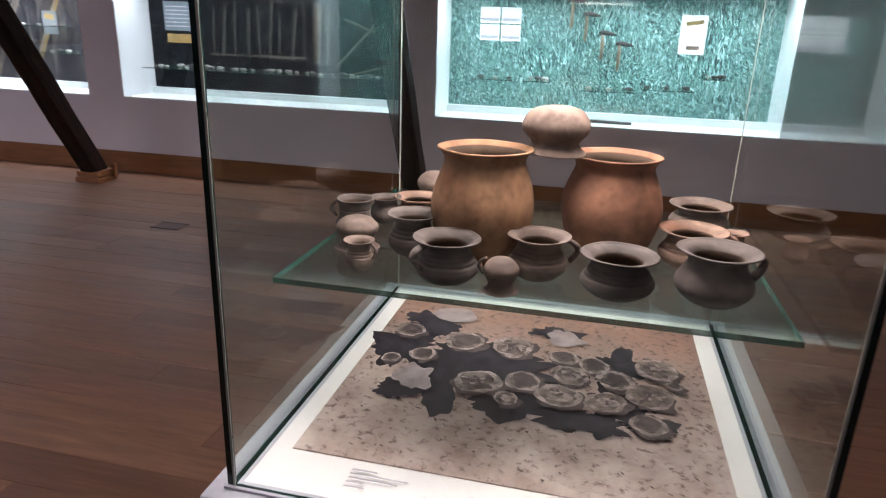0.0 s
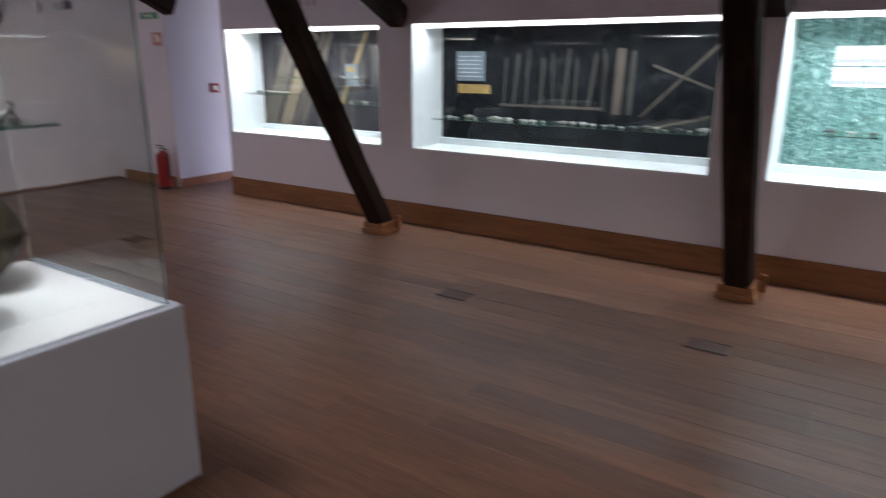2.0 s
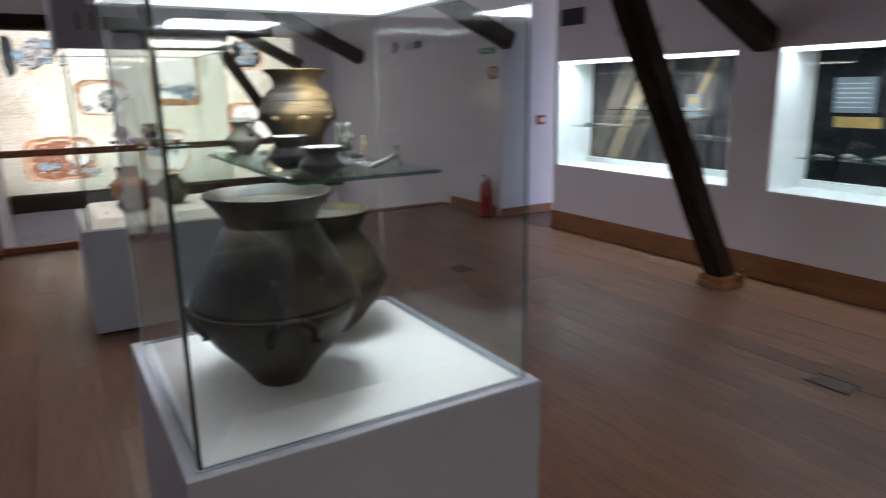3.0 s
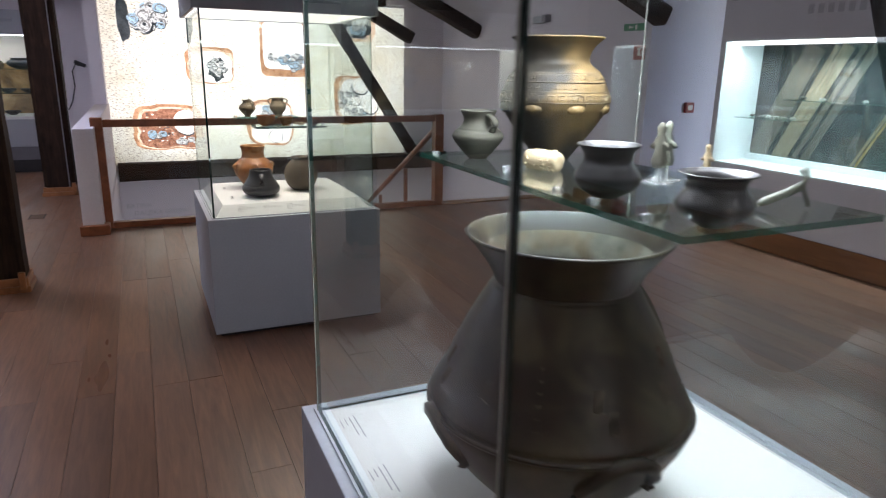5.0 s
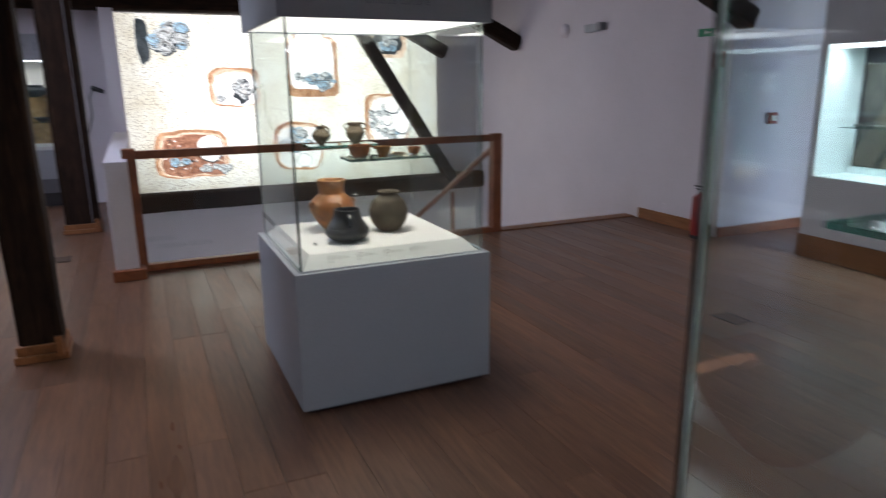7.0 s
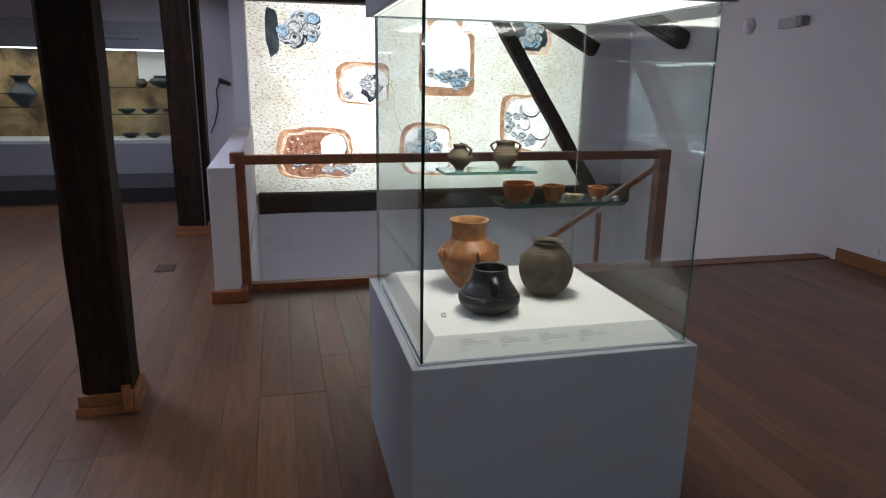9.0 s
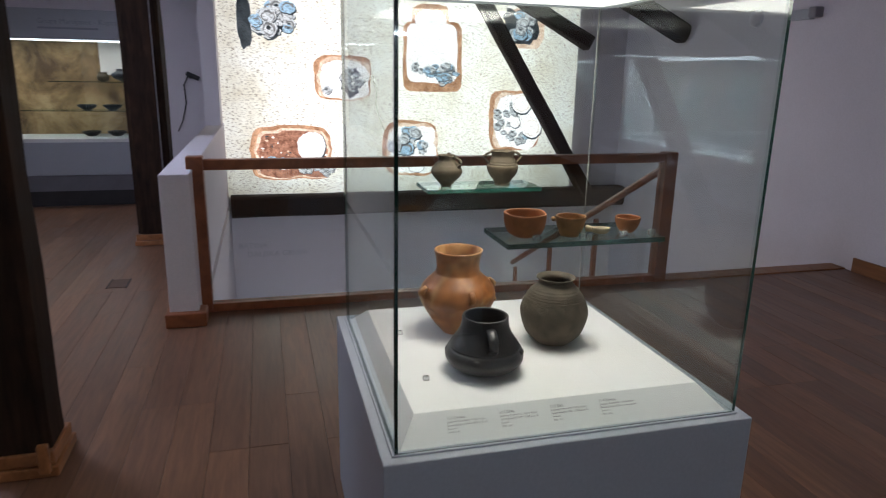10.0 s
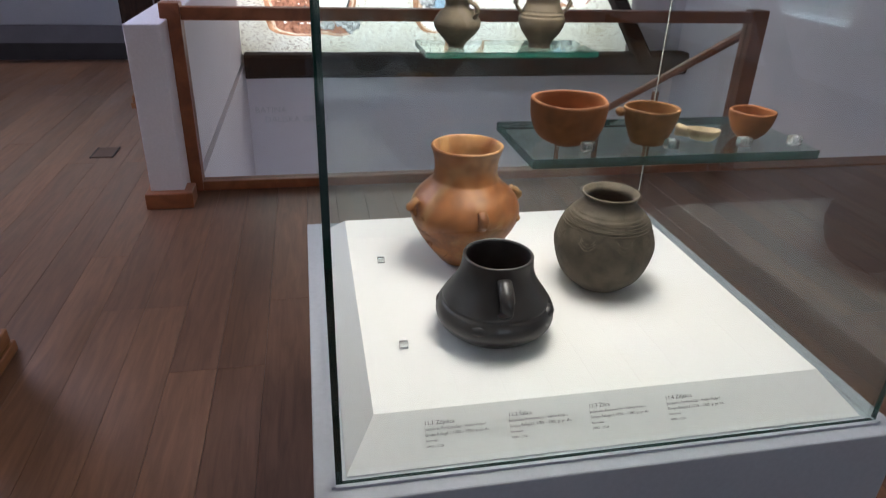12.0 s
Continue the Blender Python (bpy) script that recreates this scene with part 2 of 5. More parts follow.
def vessel(bm, pts, wall=0.006, segs=40, wob=0.02, seed=0.0, grooves=()):
    """A thrown pot: outer profile from the foot to the lip, then down inside."""
    outer = smooth_profile(pts)
    if grooves:
        fine = []
        for (r, z) in smooth_profile(pts, 14):
            for gz, gd in grooves:
                if abs(z - gz) < gd * 1.2:
                    r -= gd * 0.8 * max(0, 1 - abs(z - gz) / (gd * 1.2))
            fine.append((r, z))
        outer = fine
    inner = [(max(r - wall, 0.004), z) for r, z in smooth_profile(pts, 3)[::-1] if z > pts[0][1] + wall * 1.5]
    rl, zl = outer[-1]
    prof = [(0.002, outer[0][1])] + outer + [(rl - wall * 0.3, zl + wall * 0.35), (rl - wall * 0.7, zl + wall * 0.3)] + inner + [(0.002, pts[0][1] + wall * 1.5)]
    return lathe(bm, prof, segs, wob, seed)


def text_mesh(words, size, material, m, parent=None, name="lettering", depth=0.0004, align="LEFT"):
    c = bpy.data.curves.new(name, "FONT")
    c.body, c.size, c.extrude, c.align_x = words, size, depth, align
    c.resolution_u = 2
    tmp = bpy.data.objects.new(name, c)
    scene.collection.objects.link(tmp)
    me = bpy.data.meshes.new_from_object(tmp.evaluated_get(bpy.context.evaluated_depsgraph_get()))
    bpy.data.objects.remove(tmp)
    bpy.data.curves.remove(c)
    me.materials.clear()
    me.materials.append(material)
    ob = new(name, me)
    if parent:
        ob.parent = parent
    ob.matrix_basis = m
    return ob


def structure(name, bm, material, label, category="wall"):
    return tagged(part(name, bm, material), label, category, kind="structure")


# ---- the large structure ----
WEST, EAST, NORTH2 = -13.2, 3.2, 5.75
NW = NICHE_Y
# wall with the three niches
bm = bmesh.new()
x0, x1 = -7.25, EAST
T = 0.75
box(bm, x0, x1, NW, NW + T, 0, NICHE_Z0)
box(bm, x0, x1, NW, NW + T, NICHE_Z1, CEIL)
edges = [x0] + [v for ab in NICHES for v in ab] + [x1]
for a, b in zip(edges[0::2], edges[1::2]):
    box(bm, a, b, NW, NW + T, NICHE_Z0, NICHE_Z1)
structure("wall_north", bm, WALL, "pale lavender-white painted wall with three lit display niches")
structure("wall_passage", boxes((-8.25, -8.05, NORTH2, 7.6, 0, CEIL)), WALL, "pale painted side wall of the dark passage")
structure("wall_passage_end", boxes((-8.05, -7.25, 7.4, 7.6, 0, CEIL)), WALL, "pale painted end wall of the passage")
structure("wall_stair", boxes((WEST, -8.25, NORTH2, NORTH2 + 0.25, -2.7, CEIL)), WALL, "plain white painted wall beside the stairs")
# west wall with the opening of the far vitrine
structure("wall_west", boxes((WEST - 0.25, WEST, 0.45, NORTH2, -2.7, CEIL), (WEST - 0.25, WEST, -0.22, 0.45, 0, CEIL), (WEST - 0.25, WEST, SOUTH, -0.22, 2.13, CEIL)),
          WALL, "white painted end wall of the attic hall")
structure("wall_pier", boxes((-13.195, -12.75, 0.41, 0.575, 0.94, 2.42)), WALL, "white pier at the edge of the lit panel")
# unseen south wall; dark colour put in to keep reflections and bounce low
structure("wall_south", boxes((WEST, EAST, SOUTH - 0.3, SOUTH, 0, CEIL)), plain("unseen_wall_dark", (0.20, 0.175, 0.17), 0.8, 0.2, 1.5, 0.3), "unseen plain wall, darkened to dim the glass reflections")
structure("wall_east", boxes((EAST, EAST + 0.25, SOUTH, NW + T, 0, CEIL)), WALL, "plain white painted end wall")
# ceiling, pierced by the added roof windows and one narrow roof light
HX, HY = -3.358, -0.88
HOLES = [(w - 0.45, w + 0.45, v - 0.55, v + 0.55) for w, v, _ in ROOF_WINDOWS] + [(HX - 0.123, HX + 0.123, HY - 0.22, HY + 0.22)]
bm = bmesh.new()
xs = sorted({WEST - 0.25, EAST + 0.25, *[v for h in HOLES for v in h[:2]]})
for a, b in zip(xs, xs[1:]):
    ys = [SOUTH - 0.3]
    for h in sorted(HOLES, key=lambda q: q[2]):
        if h[0] < (a + b) / 2 < h[1]:
            ys += [h[2], h[3]]
    ys.append(7.6)
    for c, d in zip(ys[0::2], ys[1::2]):
        box(bm, a, b, c, d, CEIL, CEIL + 0.2)
structure("ceiling", bm, WALL, "white boarded ceiling between dark roof timbers", "ceiling")
for n, (w, v, _) in enumerate(ROOF_WINDOWS):
    win = thing(f"window_{n + 1}", w, v, CEIL, "white framed roof window letting in daylight", "window", "roof windows", kind="structure")
    part("window_frame", boxes((-0.45, -0.40, -0.55, 0.55, 0.05, 0.12), (0.40, 0.45, -0.55, 0.55, 0.05, 0.12), (-0.40, 0.40, -0.55, -0.50, 0.05, 0.12), (-0.40, 0.40, 0.50, 0.55, 0.05, 0.12)), WHITE, win)
    part("pane", boxes((-0.40, 0.40, -0.50, 0.50, 0.08, 0.09)), GLASS, win).visible_shadow = False
    # opaque sheet, added only to keep sun patches off the floor
    part("sun_block_sheet", boxes((-0.40, 0.40, -0.50, 0.50, 0.11, 0.115)), PAPER, win, "white sheet added to block the sun")

# stair well
SX0, SX1, SY0, SY1 = -13.2, -9.34, 0.60, NORTH2
structure("wall_stairwell", boxes((SX1, SX1 + 0.12, SY0, 4.05, -2.7, -0.05), (SX0, SX1 + 0.12, 0.45, SY0, -2.7, -0.05)), WALL, "white painted side of the stair well")
structure("floor_lower", boxes((SX0, SX1, 0.45, NORTH2, -2.9, -2.7)), TRIM, "wooden floor of the storey below", "floor")
# unseen window, added with its area lamp to brighten the stair well
sw = thing("window_5", SX1 + 0.06, 2.2, -2.2, "white framed lower window beside the stairs", "window", kind="structure")
part("window_frame", boxes((-0.075, -0.062, -0.7, 0.7, 0.0, 0.06), (-0.075, -0.062, -0.7, 0.7, 1.14, 1.2), (-0.075, -0.062, -0.7, -0.64, 0.06, 1.14), (-0.075, -0.062, 0.64, 0.7, 0.06, 1.14)), WHITE, sw)
part("pane", boxes((-0.072, -0.066, -0.64, 0.64, 0.06, 1.14)), GLASS, sw)
lamp("lower_window_daylight", "AREA", 26, (0.84, 0.9, 1.0), look((SX1 - 0.03, 2.2, -1.6), (-13, 2.2, -1.0)), (1.2, 1.0))
stair = thing("staircase", SX1, 4.9, -2.7, "brown wooden stairs leading down beside the white wall", "stairs")
for k in range(14):
    part("step", boxes((-0.27 * (k + 1) - 0.02, -0.27 * k, -0.85, 0.845, 2.7 - 0.18 * (k + 1) - 0.04, 2.7 - 0.18 * (k + 1)), bev=0.004), TRIM, stair)
part("threshold", boxes((-0.06, 0.10, -0.87, 0.845, 2.66, 2.712), bev=0.004), TRIM, stair)
bm = tube(bmesh.new(), [(-0.06, -0.88, 3.575), (-3.2, -0.88, 1.93)], 0.032, 8)
part("handrail", bm, RAILWOOD, stair)
for k in (0.06, 1.1, 2.1, 3.1):
    part("post", boxes((-k - 0.02, -k + 0.02, -0.90, -0.86, 2.66 - k * 0.667, 3.52 - k * 0.524)), RAILWOOD, stair)

# parapet at the side of the stair well
par = thing("parapet", -11.1, 0.505, 0, "low white painted parapet wall with wooden foot", "wall", kind="structure")
part("body", boxes((-2.09, 2.06, -0.085, 0.085, 0, 0.94), bev=0.006), WALL, par)
part("foot", boxes((1.95, 2.11, -0.11, 0.13, 0, 0.09), bev=0.008), RAILWOOD, par)

# railing before the stair well
ra = thing("railing", -9.29, 2.3, 0, "brown wooden railing with clear glass infill", "railing")
part("post", boxes((-0.05, 0.05, -1.745, -1.645, 0, 1.015), bev=0.005), RAILWOOD, ra)
part("post", boxes((-0.05, 0.05, 1.61, 1.71, 0, 1.005), bev=0.005), RAILWOOD, ra)
part("top_rail", boxes((-0.035, 0.035, -1.645, 1.61, 0.93, 0.995), bev=0.005), RAILWOOD, ra)
part("bottom_rail", boxes((-0.035, 0.045, -1.645, 1.61, 0.0, 0.055), bev=0.005), RAILWOOD, ra)


def pane(name, x0, x1, y0, y1, z0, z1, parent, axis, mat=GLASS, edge=EDGE, outer=1, clear=False):
    """A pane with dark polished edges. axis: the thin one. clear: its far edge takes the face material and hardly
    shows.
    """
    bm = box(bmesh.new(), x0, x1, y0, y1, z0, z1)
    bm.normal_update()
    k = "xyz".index(axis)
    drop = []
    for f in bm.faces:
        if abs(f.normal[k]) < 0.5 and not (clear and f.normal.y > 0.5):
            f.material_index = 1
        elif clear and f.normal.y > 0.5:
            f.material_index = 0
        elif f.normal[k] * outer < 0:
            drop.append(f)
    if mat is GLASS:
        bmesh.ops.delete(bm, geom=drop, context="FACES_ONLY")
    ob = part(name, bm, [mat, edge], parent)
    ob.visible_shadow = False
    return ob


pane("glass_infill", -0.006, 0.006, -1.645, 1.61, 0.055, 0.93, ra, "x")

# baseboards
structure("baseboard_north", boxes((-7.255, EAST, NW - 0.02, NW - 0.001, 0, 0.195), bev=0.003), TRIM, "tall orange-brown wooden baseboard", "baseboard")
structure("baseboard_stair", boxes((-9.17, -8.12, NORTH2 - 0.022, NORTH2 - 0.001, 0, 0.12), bev=0.003), TRIM, "orange-brown wooden baseboard", "baseboard")
structure("baseboard_passage", boxes((-8.049, -8.03, NORTH2, 7.39, 0, 0.1), bev=0.003), RAILWOOD, "dark red-brown wooden baseboard", "baseboard")


# roof timbers
def timber(name, x, pts, w, label, h=None, mat=TIMBER):
    """A hewn beam in the plane x, through the (y, z) points."""
    (y0, z0), (y1, z1) = pts
    L = math.hypot(y1 - y0, z1 - z0)
    ob = thing(name, x, y0, z0, label, "beam")
    ob.matrix_world = Matrix.Translation((x, y0, z0)) @ Matrix.Rotation(math.atan2(-(y1 - y0), z1 - z0), 4, "X")
    bm = bmesh.new()
    h = h or w
    n = 14
    rings = []
    for i in range(n + 1):
        z = L * i / n
        ring = []
        for sx, sy in ((-1, -0.75), (-0.75, -1), (0.75, -1), (1, -0.75), (1, 0.75), (0.75, 1), (-0.75, 1), (-1, 0.75)):
            q = noise.noise(Vector((sx * 2 + x, sy * 2, z * 2.2))) * 0.008
            ring.append(bm.verts.new((sx * (w / 2 + q), sy * (h / 2 + q), z)))
        rings.append(ring)
    for a, b in zip(rings, rings[1:]):
        for k in range(8):
            bm.faces.new((a[k], a[(k + 1) % 8], b[(k + 1) % 8], b[k]))
    bm.faces.new(list(reversed(rings[0])))
    bm.faces.new(rings[-1])
    part("timber", bm, mat, ob)
    return ob


def foot_block(ob, x, y, w):
    m = Matrix.Translation((x, y, 0))
    inv = ob.matrix_basis.inverted()
    bm = boxes((-w / 2, w / 2, -w / 2, w / 2, 0, 0.045), (-w / 2 + 0.012, w / 2 - 0.012, -w / 2 + 0.012, w / 2 - 0.012, 0.045, 0.10), bev=0.006)
    part("foot", bm, TRIM, ob, "brown wooden foot block").matrix_basis = inv @ m
    part("peg", boxes((w / 2, w / 2 + 0.03, w / 2 - 0.06, w / 2 - 0.02, 0.03, 0.15), bev=0.006), TRIM, ob).matrix_basis = inv @ m


for x in (-1.79, -4.77):
    o = timber("strut", x, ((5.47, 0.06), (4.06, 2.52)), 0.17, "dark leaning timber strut on a wooden foot")
    foot_block(o, x, 5.46, 0.24)
for x in (-1.84, -4.85, -7.9):
    timber("brace", x, ((5.87 if x > -7 else 5.74, 1.83 if x > -7 else 2.02), (3.4, 3.1)), 0.19, "dark sloping roof timber let into the wall")
timber("brace", -11.9, ((5.74, 2.02), (3.4, 3.1)), 0.2, "dark sloping roof timber let into the wall")
timber("strut", -12.93, ((5.17, 0.03), (3.50, 2.6)), 0.17, "dark leaning timber strut before the lit panel")
timber("brace", -12.93, ((5.07, 1.94), (3.15, 2.93)), 0.18, "dark sloping roof timber before the lit panel")
timber("sill_beam", -13.02, ((0.62, -0.03), (5.74, -0.03)), 0.25, "dark hewn sill beam under the lit panel")
timber("tie_beam", -12.9, ((SOUTH, 2.5), (4.6, 2.5)), 0.2, "dark hewn tie beam across the attic")
timber("tie_beam", -11.2, ((SOUTH, 2.75), (4.6, 2.75)), 0.24, "dark hewn tie beam across the attic")
timber("tie_beam", -7.6, ((SOUTH, 2.75), (4.6, 2.75)), 0.24, "dark hewn tie beam across the attic")
for x, y, w in ((-7.6, 0.065, 0.22), (-11.32, 0.06, 0.32)):
    if x < -10:
        cd = thing("cable_duct", x + 0.172, y + 0.10, 0.1, "thin grey cable strip up the timber post", "cable")
        part("strip", boxes((-0.008, 0.004, -0.005, 0.005, 0, 2.5), bev=0.002), plain("grey_strip", (0.16, 0.15, 0.16), 0.5), cd)
    o = timber("post", x, ((y, 0.05), (y, 2.64)), w, "dark hewn timber post on a wooden foot")
    foot_block(o, x, y, w + 0.05)


# ---- display cases ----
def deck(parent, z=0.685, rise=0.03, inset=0.125, side=0.07):
    """A low white tray with sloping borders."""
    h = CASE_W / 2 - 0.048
    bm = bmesh.new()
    lo = [bm.verts.new((x * h, y * h, z + 0.002)) for x, y in ((-1, -1), (1, -1), (1, 1), (-1, 1))]
    hi = [bm.verts.new((x, y, z + rise)) for x, y in ((-h + side, -h + inset - 0.02), (h - inset, -h + inset - 0.02), (h - inset, h - side + 0.02), (-h + side, h - side + 0.02))]
    bm.faces.new(hi)
    for i in range(4):
        bm.faces.new((lo[i], lo[(i + 1) % 4], hi[(i + 1) % 4], hi[i]))
    bm.faces.new(list(reversed(lo)))
    return part("tray", bm, DECK, parent, "white tray with sloping borders")


PALE_EDGE = plain("pale_edge", (0.38, 0.39, 0.34), 0.25, 0.25, 3.0, 0.0)
DIFFUSER = {"a": glow("diffuser_warm", (1.0, 0.93, 0.80), 1.3), "b": glow("diffuser_cool", (0.94, 0.98, 1.0), 1.5),
            "c": glow("diffuser_cream", (1.0, 0.95, 0.80), 1.5), "d": glow("diffuser_plain", (1, 1, 1), 1.5)}


def case(key, label, wx=CASE_W):
    cx, cy = CASES[key]
    c = thing("display_case", cx, cy, 0, label, "display case", "free-standing glass cases")
    u, w = wx / 2, CASE_W / 2
    part("plinth", boxes((-u, u, -w, w, 0.022, 0.685), bev=0.003), WHITE, c, "white lacquered plinth")
    part("foot_frame", boxes((-u + 0.03, u - 0.03, -w + 0.03, w - 0.03, 0, 0.022)), DARK, c, "dark recessed foot")
    part("header", boxes((-u, u, -w, w, 1.80, 2.2)), WHITE, c, "white header box")
    for lip in ((-u, u, -w, -w + 0.02), (-u, u, w - 0.02, w), (-u, -u + 0.02, -w + 0.02, w - 0.02), (u - 0.02, u, -w + 0.02, w - 0.02)):
        part("header_lip", boxes((*lip, 1.772, 1.80)), WHITE, c)
    part("diffuser", boxes((-u + 0.02, u - 0.02, -w + 0.02, w - 0.02, 1.778, 1.796)), DIFFUSER[key], c, "glowing light diffuser").visible_shadow = False
    k, g, t = u - 0.032, w - 0.032, 0.010
    pane("glass_pane", k - t, k, -g, g, 0.686, 1.774, c, "x", outer=1, clear=key == "a")
    pane("glass_pane", -k, -k + t, -g, g, 0.686, 1.774, c, "x", outer=-1, clear=True)
    for sx in (-1, 1) if key == "a" else (-1,):
        part("corner_line", boxes((sx * (k - t) - 0.0012, sx * (k - t) + 0.0012, g - t - 0.003, g - t - 0.0005, 0.69, 1.772)), PALE_EDGE, c, "thin pale line in a far glass corner")
    pane("glass_pane", -k + t, k - t, g - t, g, 0.686, 1.774, c, "y", edge=GLASS, outer=1)
    pane("glass_pane", -k + t, k - t, -g, -g + t, 0.686, 1.774, c, "y", outer=-1)
    for q in ((-k - 0.004, k + 0.004, -g - 0.006, -g), (-k - 0.004, k + 0.004, g, g + 0.006), (-k - 0.006, -k, -g, g), (k, k + 0.006, -g, g)):
        part("seal", boxes((*q, 0.685, 0.6895)), WHITE, c)
    # highlight along the front glass edges, painted as thin pale strips
    if key in "ab":
        for sx in (-1, 1):
            e = sorted((sx * (k - t), sx * (k - t - 0.004)))
            part("edge_highlight", boxes((e[0], e[1], -g - 0.0012, -g - 0.0002, 0.69, 1.772)), PALE_EDGE, c, "pale strip standing in for an edge highlight")
    return c


case_a = case("a", "glass case with small pots over a dig photograph", 0.927)
case_b = case("b", "glass case with large dark urns and a glass shelf")
case_c = case("c", "glass case with three pots and two glass shelves")
case_d = case("d", "empty glass case on a white plinth")
deck(case_b)
deck(case_c, rise=0.057, inset=0.068)
deck(case_d)


def shelf(parent, x0, x1, y0, y1, z, key, t=0.01):
    cx, cy = CASES[key]
    pane("glass_shelf", x0 - cx, x1 - cx, y0 - cy, y1 - cy, z - t, z, parent, "z", SHELF_GLASS, SHELF_EDGE, clear=True)


shelf(case_a, -0.955, -0.113, 1.452, 2.17, 0.983, "a")
shelf(case_b, -4.002, -3.115, 1.590, 1.983, 1.306, "b")
shelf(case_c, -6.405, -6.236, 1.541, 1.936, 1.177, "c", 0.012)
shelf(case_c, -7.11, -6.948, 1.531, 1.925, 1.177, "c", 0.012)

# header lettering of the cream-lit case
hx = CASE_W / 2 + 0.001
front = lambda y, z: Matrix.Translation((hx, y, z)) @ pose(0, 0, 0, 90, 0, 90)
text_mesh("11", 0.15, HEADINK, front(-0.40, 1.875), case_c)
part("rule", boxes((hx - 0.001, hx + 0.0008, -0.21, -0.207, 1.86, 1.99)), HEADINK, case_c)
text_mesh("Kultura grobnih humaka", 0.05, HEADINK, front(-0.15, 1.885), case_c)
text_mesh("Tumulus culture", 0.05, HEADPALE, front(-0.15, 1.835), case_c)

# ---- clay ----
ORANGE = clay("orange_clay", (0.16, 0.050, 0.011), (0.40, 0.155, 0.040), 0.42, (0.42, 0.235, 0.095), 6, 0.4, relief=0.14)
BLACKC = clay("black_clay", (0.009, 0.0085, 0.009), (0.030, 0.028, 0.027), 0.36, (0.040, 0.037, 0.034), 5, 0.5, relief=0.08)
GREYC = clay("grey_clay", (0.070, 0.058, 0.041), (0.128, 0.107, 0.076), 0.7, None, 5, relief=0.12)
REDC = clay("red_clay", (0.16, 0.052, 0.016), (0.36, 0.13, 0.042), 0.75, None, 8)
TANC = clay("tan_clay", (0.19, 0.082, 0.024), (0.33, 0.16, 0.058), 0.8, None, 8)
BUFF = clay("buff_clay", (0.20, 0.098, 0.050), (0.37, 0.215, 0.120), 0.75, (0.24, 0.10, 0.05), 6)
BROWN = clay("brown_clay", (0.075, 0.052, 0.041), (0.185, 0.138, 0.112), 0.7, (0.15, 0.12, 0.105), 9)
UMBER = clay("umber_clay", (0.048, 0.039, 0.035), (0.145, 0.120, 0.106), 0.65, None, 9)
MOSS = clay("moss_clay", (0.060, 0.047, 0.030), (0.15, 0.118, 0.075), 0.65, None, 9)
STONEC = clay("pale_clay", (0.17, 0.105, 0.075), (0.32, 0.225, 0.17), 0.8, (0.22, 0.11, 0.07), 7)
OLIVE = clay("olive_clay", (0.0070, 0.0058, 0.0042), (0.027, 0.0225, 0.0135), 0.42, (0.046, 0.040, 0.022), 6, 0.34, relief=0.09)
URN_INSIDE = clay("urn_inside", (0.050, 0.050, 0.036), (0.135, 0.135, 0.105), 0.6, (0.085, 0.065, 0.035), 9, 0.3, relief=0.1)
OLIVE2 = clay("olive_buff_clay", (0.018, 0.0155, 0.0095), (0.060, 0.048, 0.026), 0.6, (0.095, 0.072, 0.036), 7, 0.2, relief=0.12)
GOLD = clay("gold_mottled_clay", (0.009, 0.0085, 0.0065), (0.030, 0.025, 0.017), 0.55, (0.15, 0.10, 0.04), 6, 0.2, relief=0.1, side=(2.2, 0.6, 0.8))
SAGE = clay("sage_clay", (0.05, 0.05, 0.036), (0.105, 0.10, 0.076), 0.75, None, 6)
BONE = clay("bone", (0.30, 0.23, 0.13), (0.46, 0.37, 0.23), 0.7, None, 12)
BRONZE = clay("bronze", (0.08, 0.09, 0.07), (0.16, 0.17, 0.12), 0.5, None, 12, 0.6)


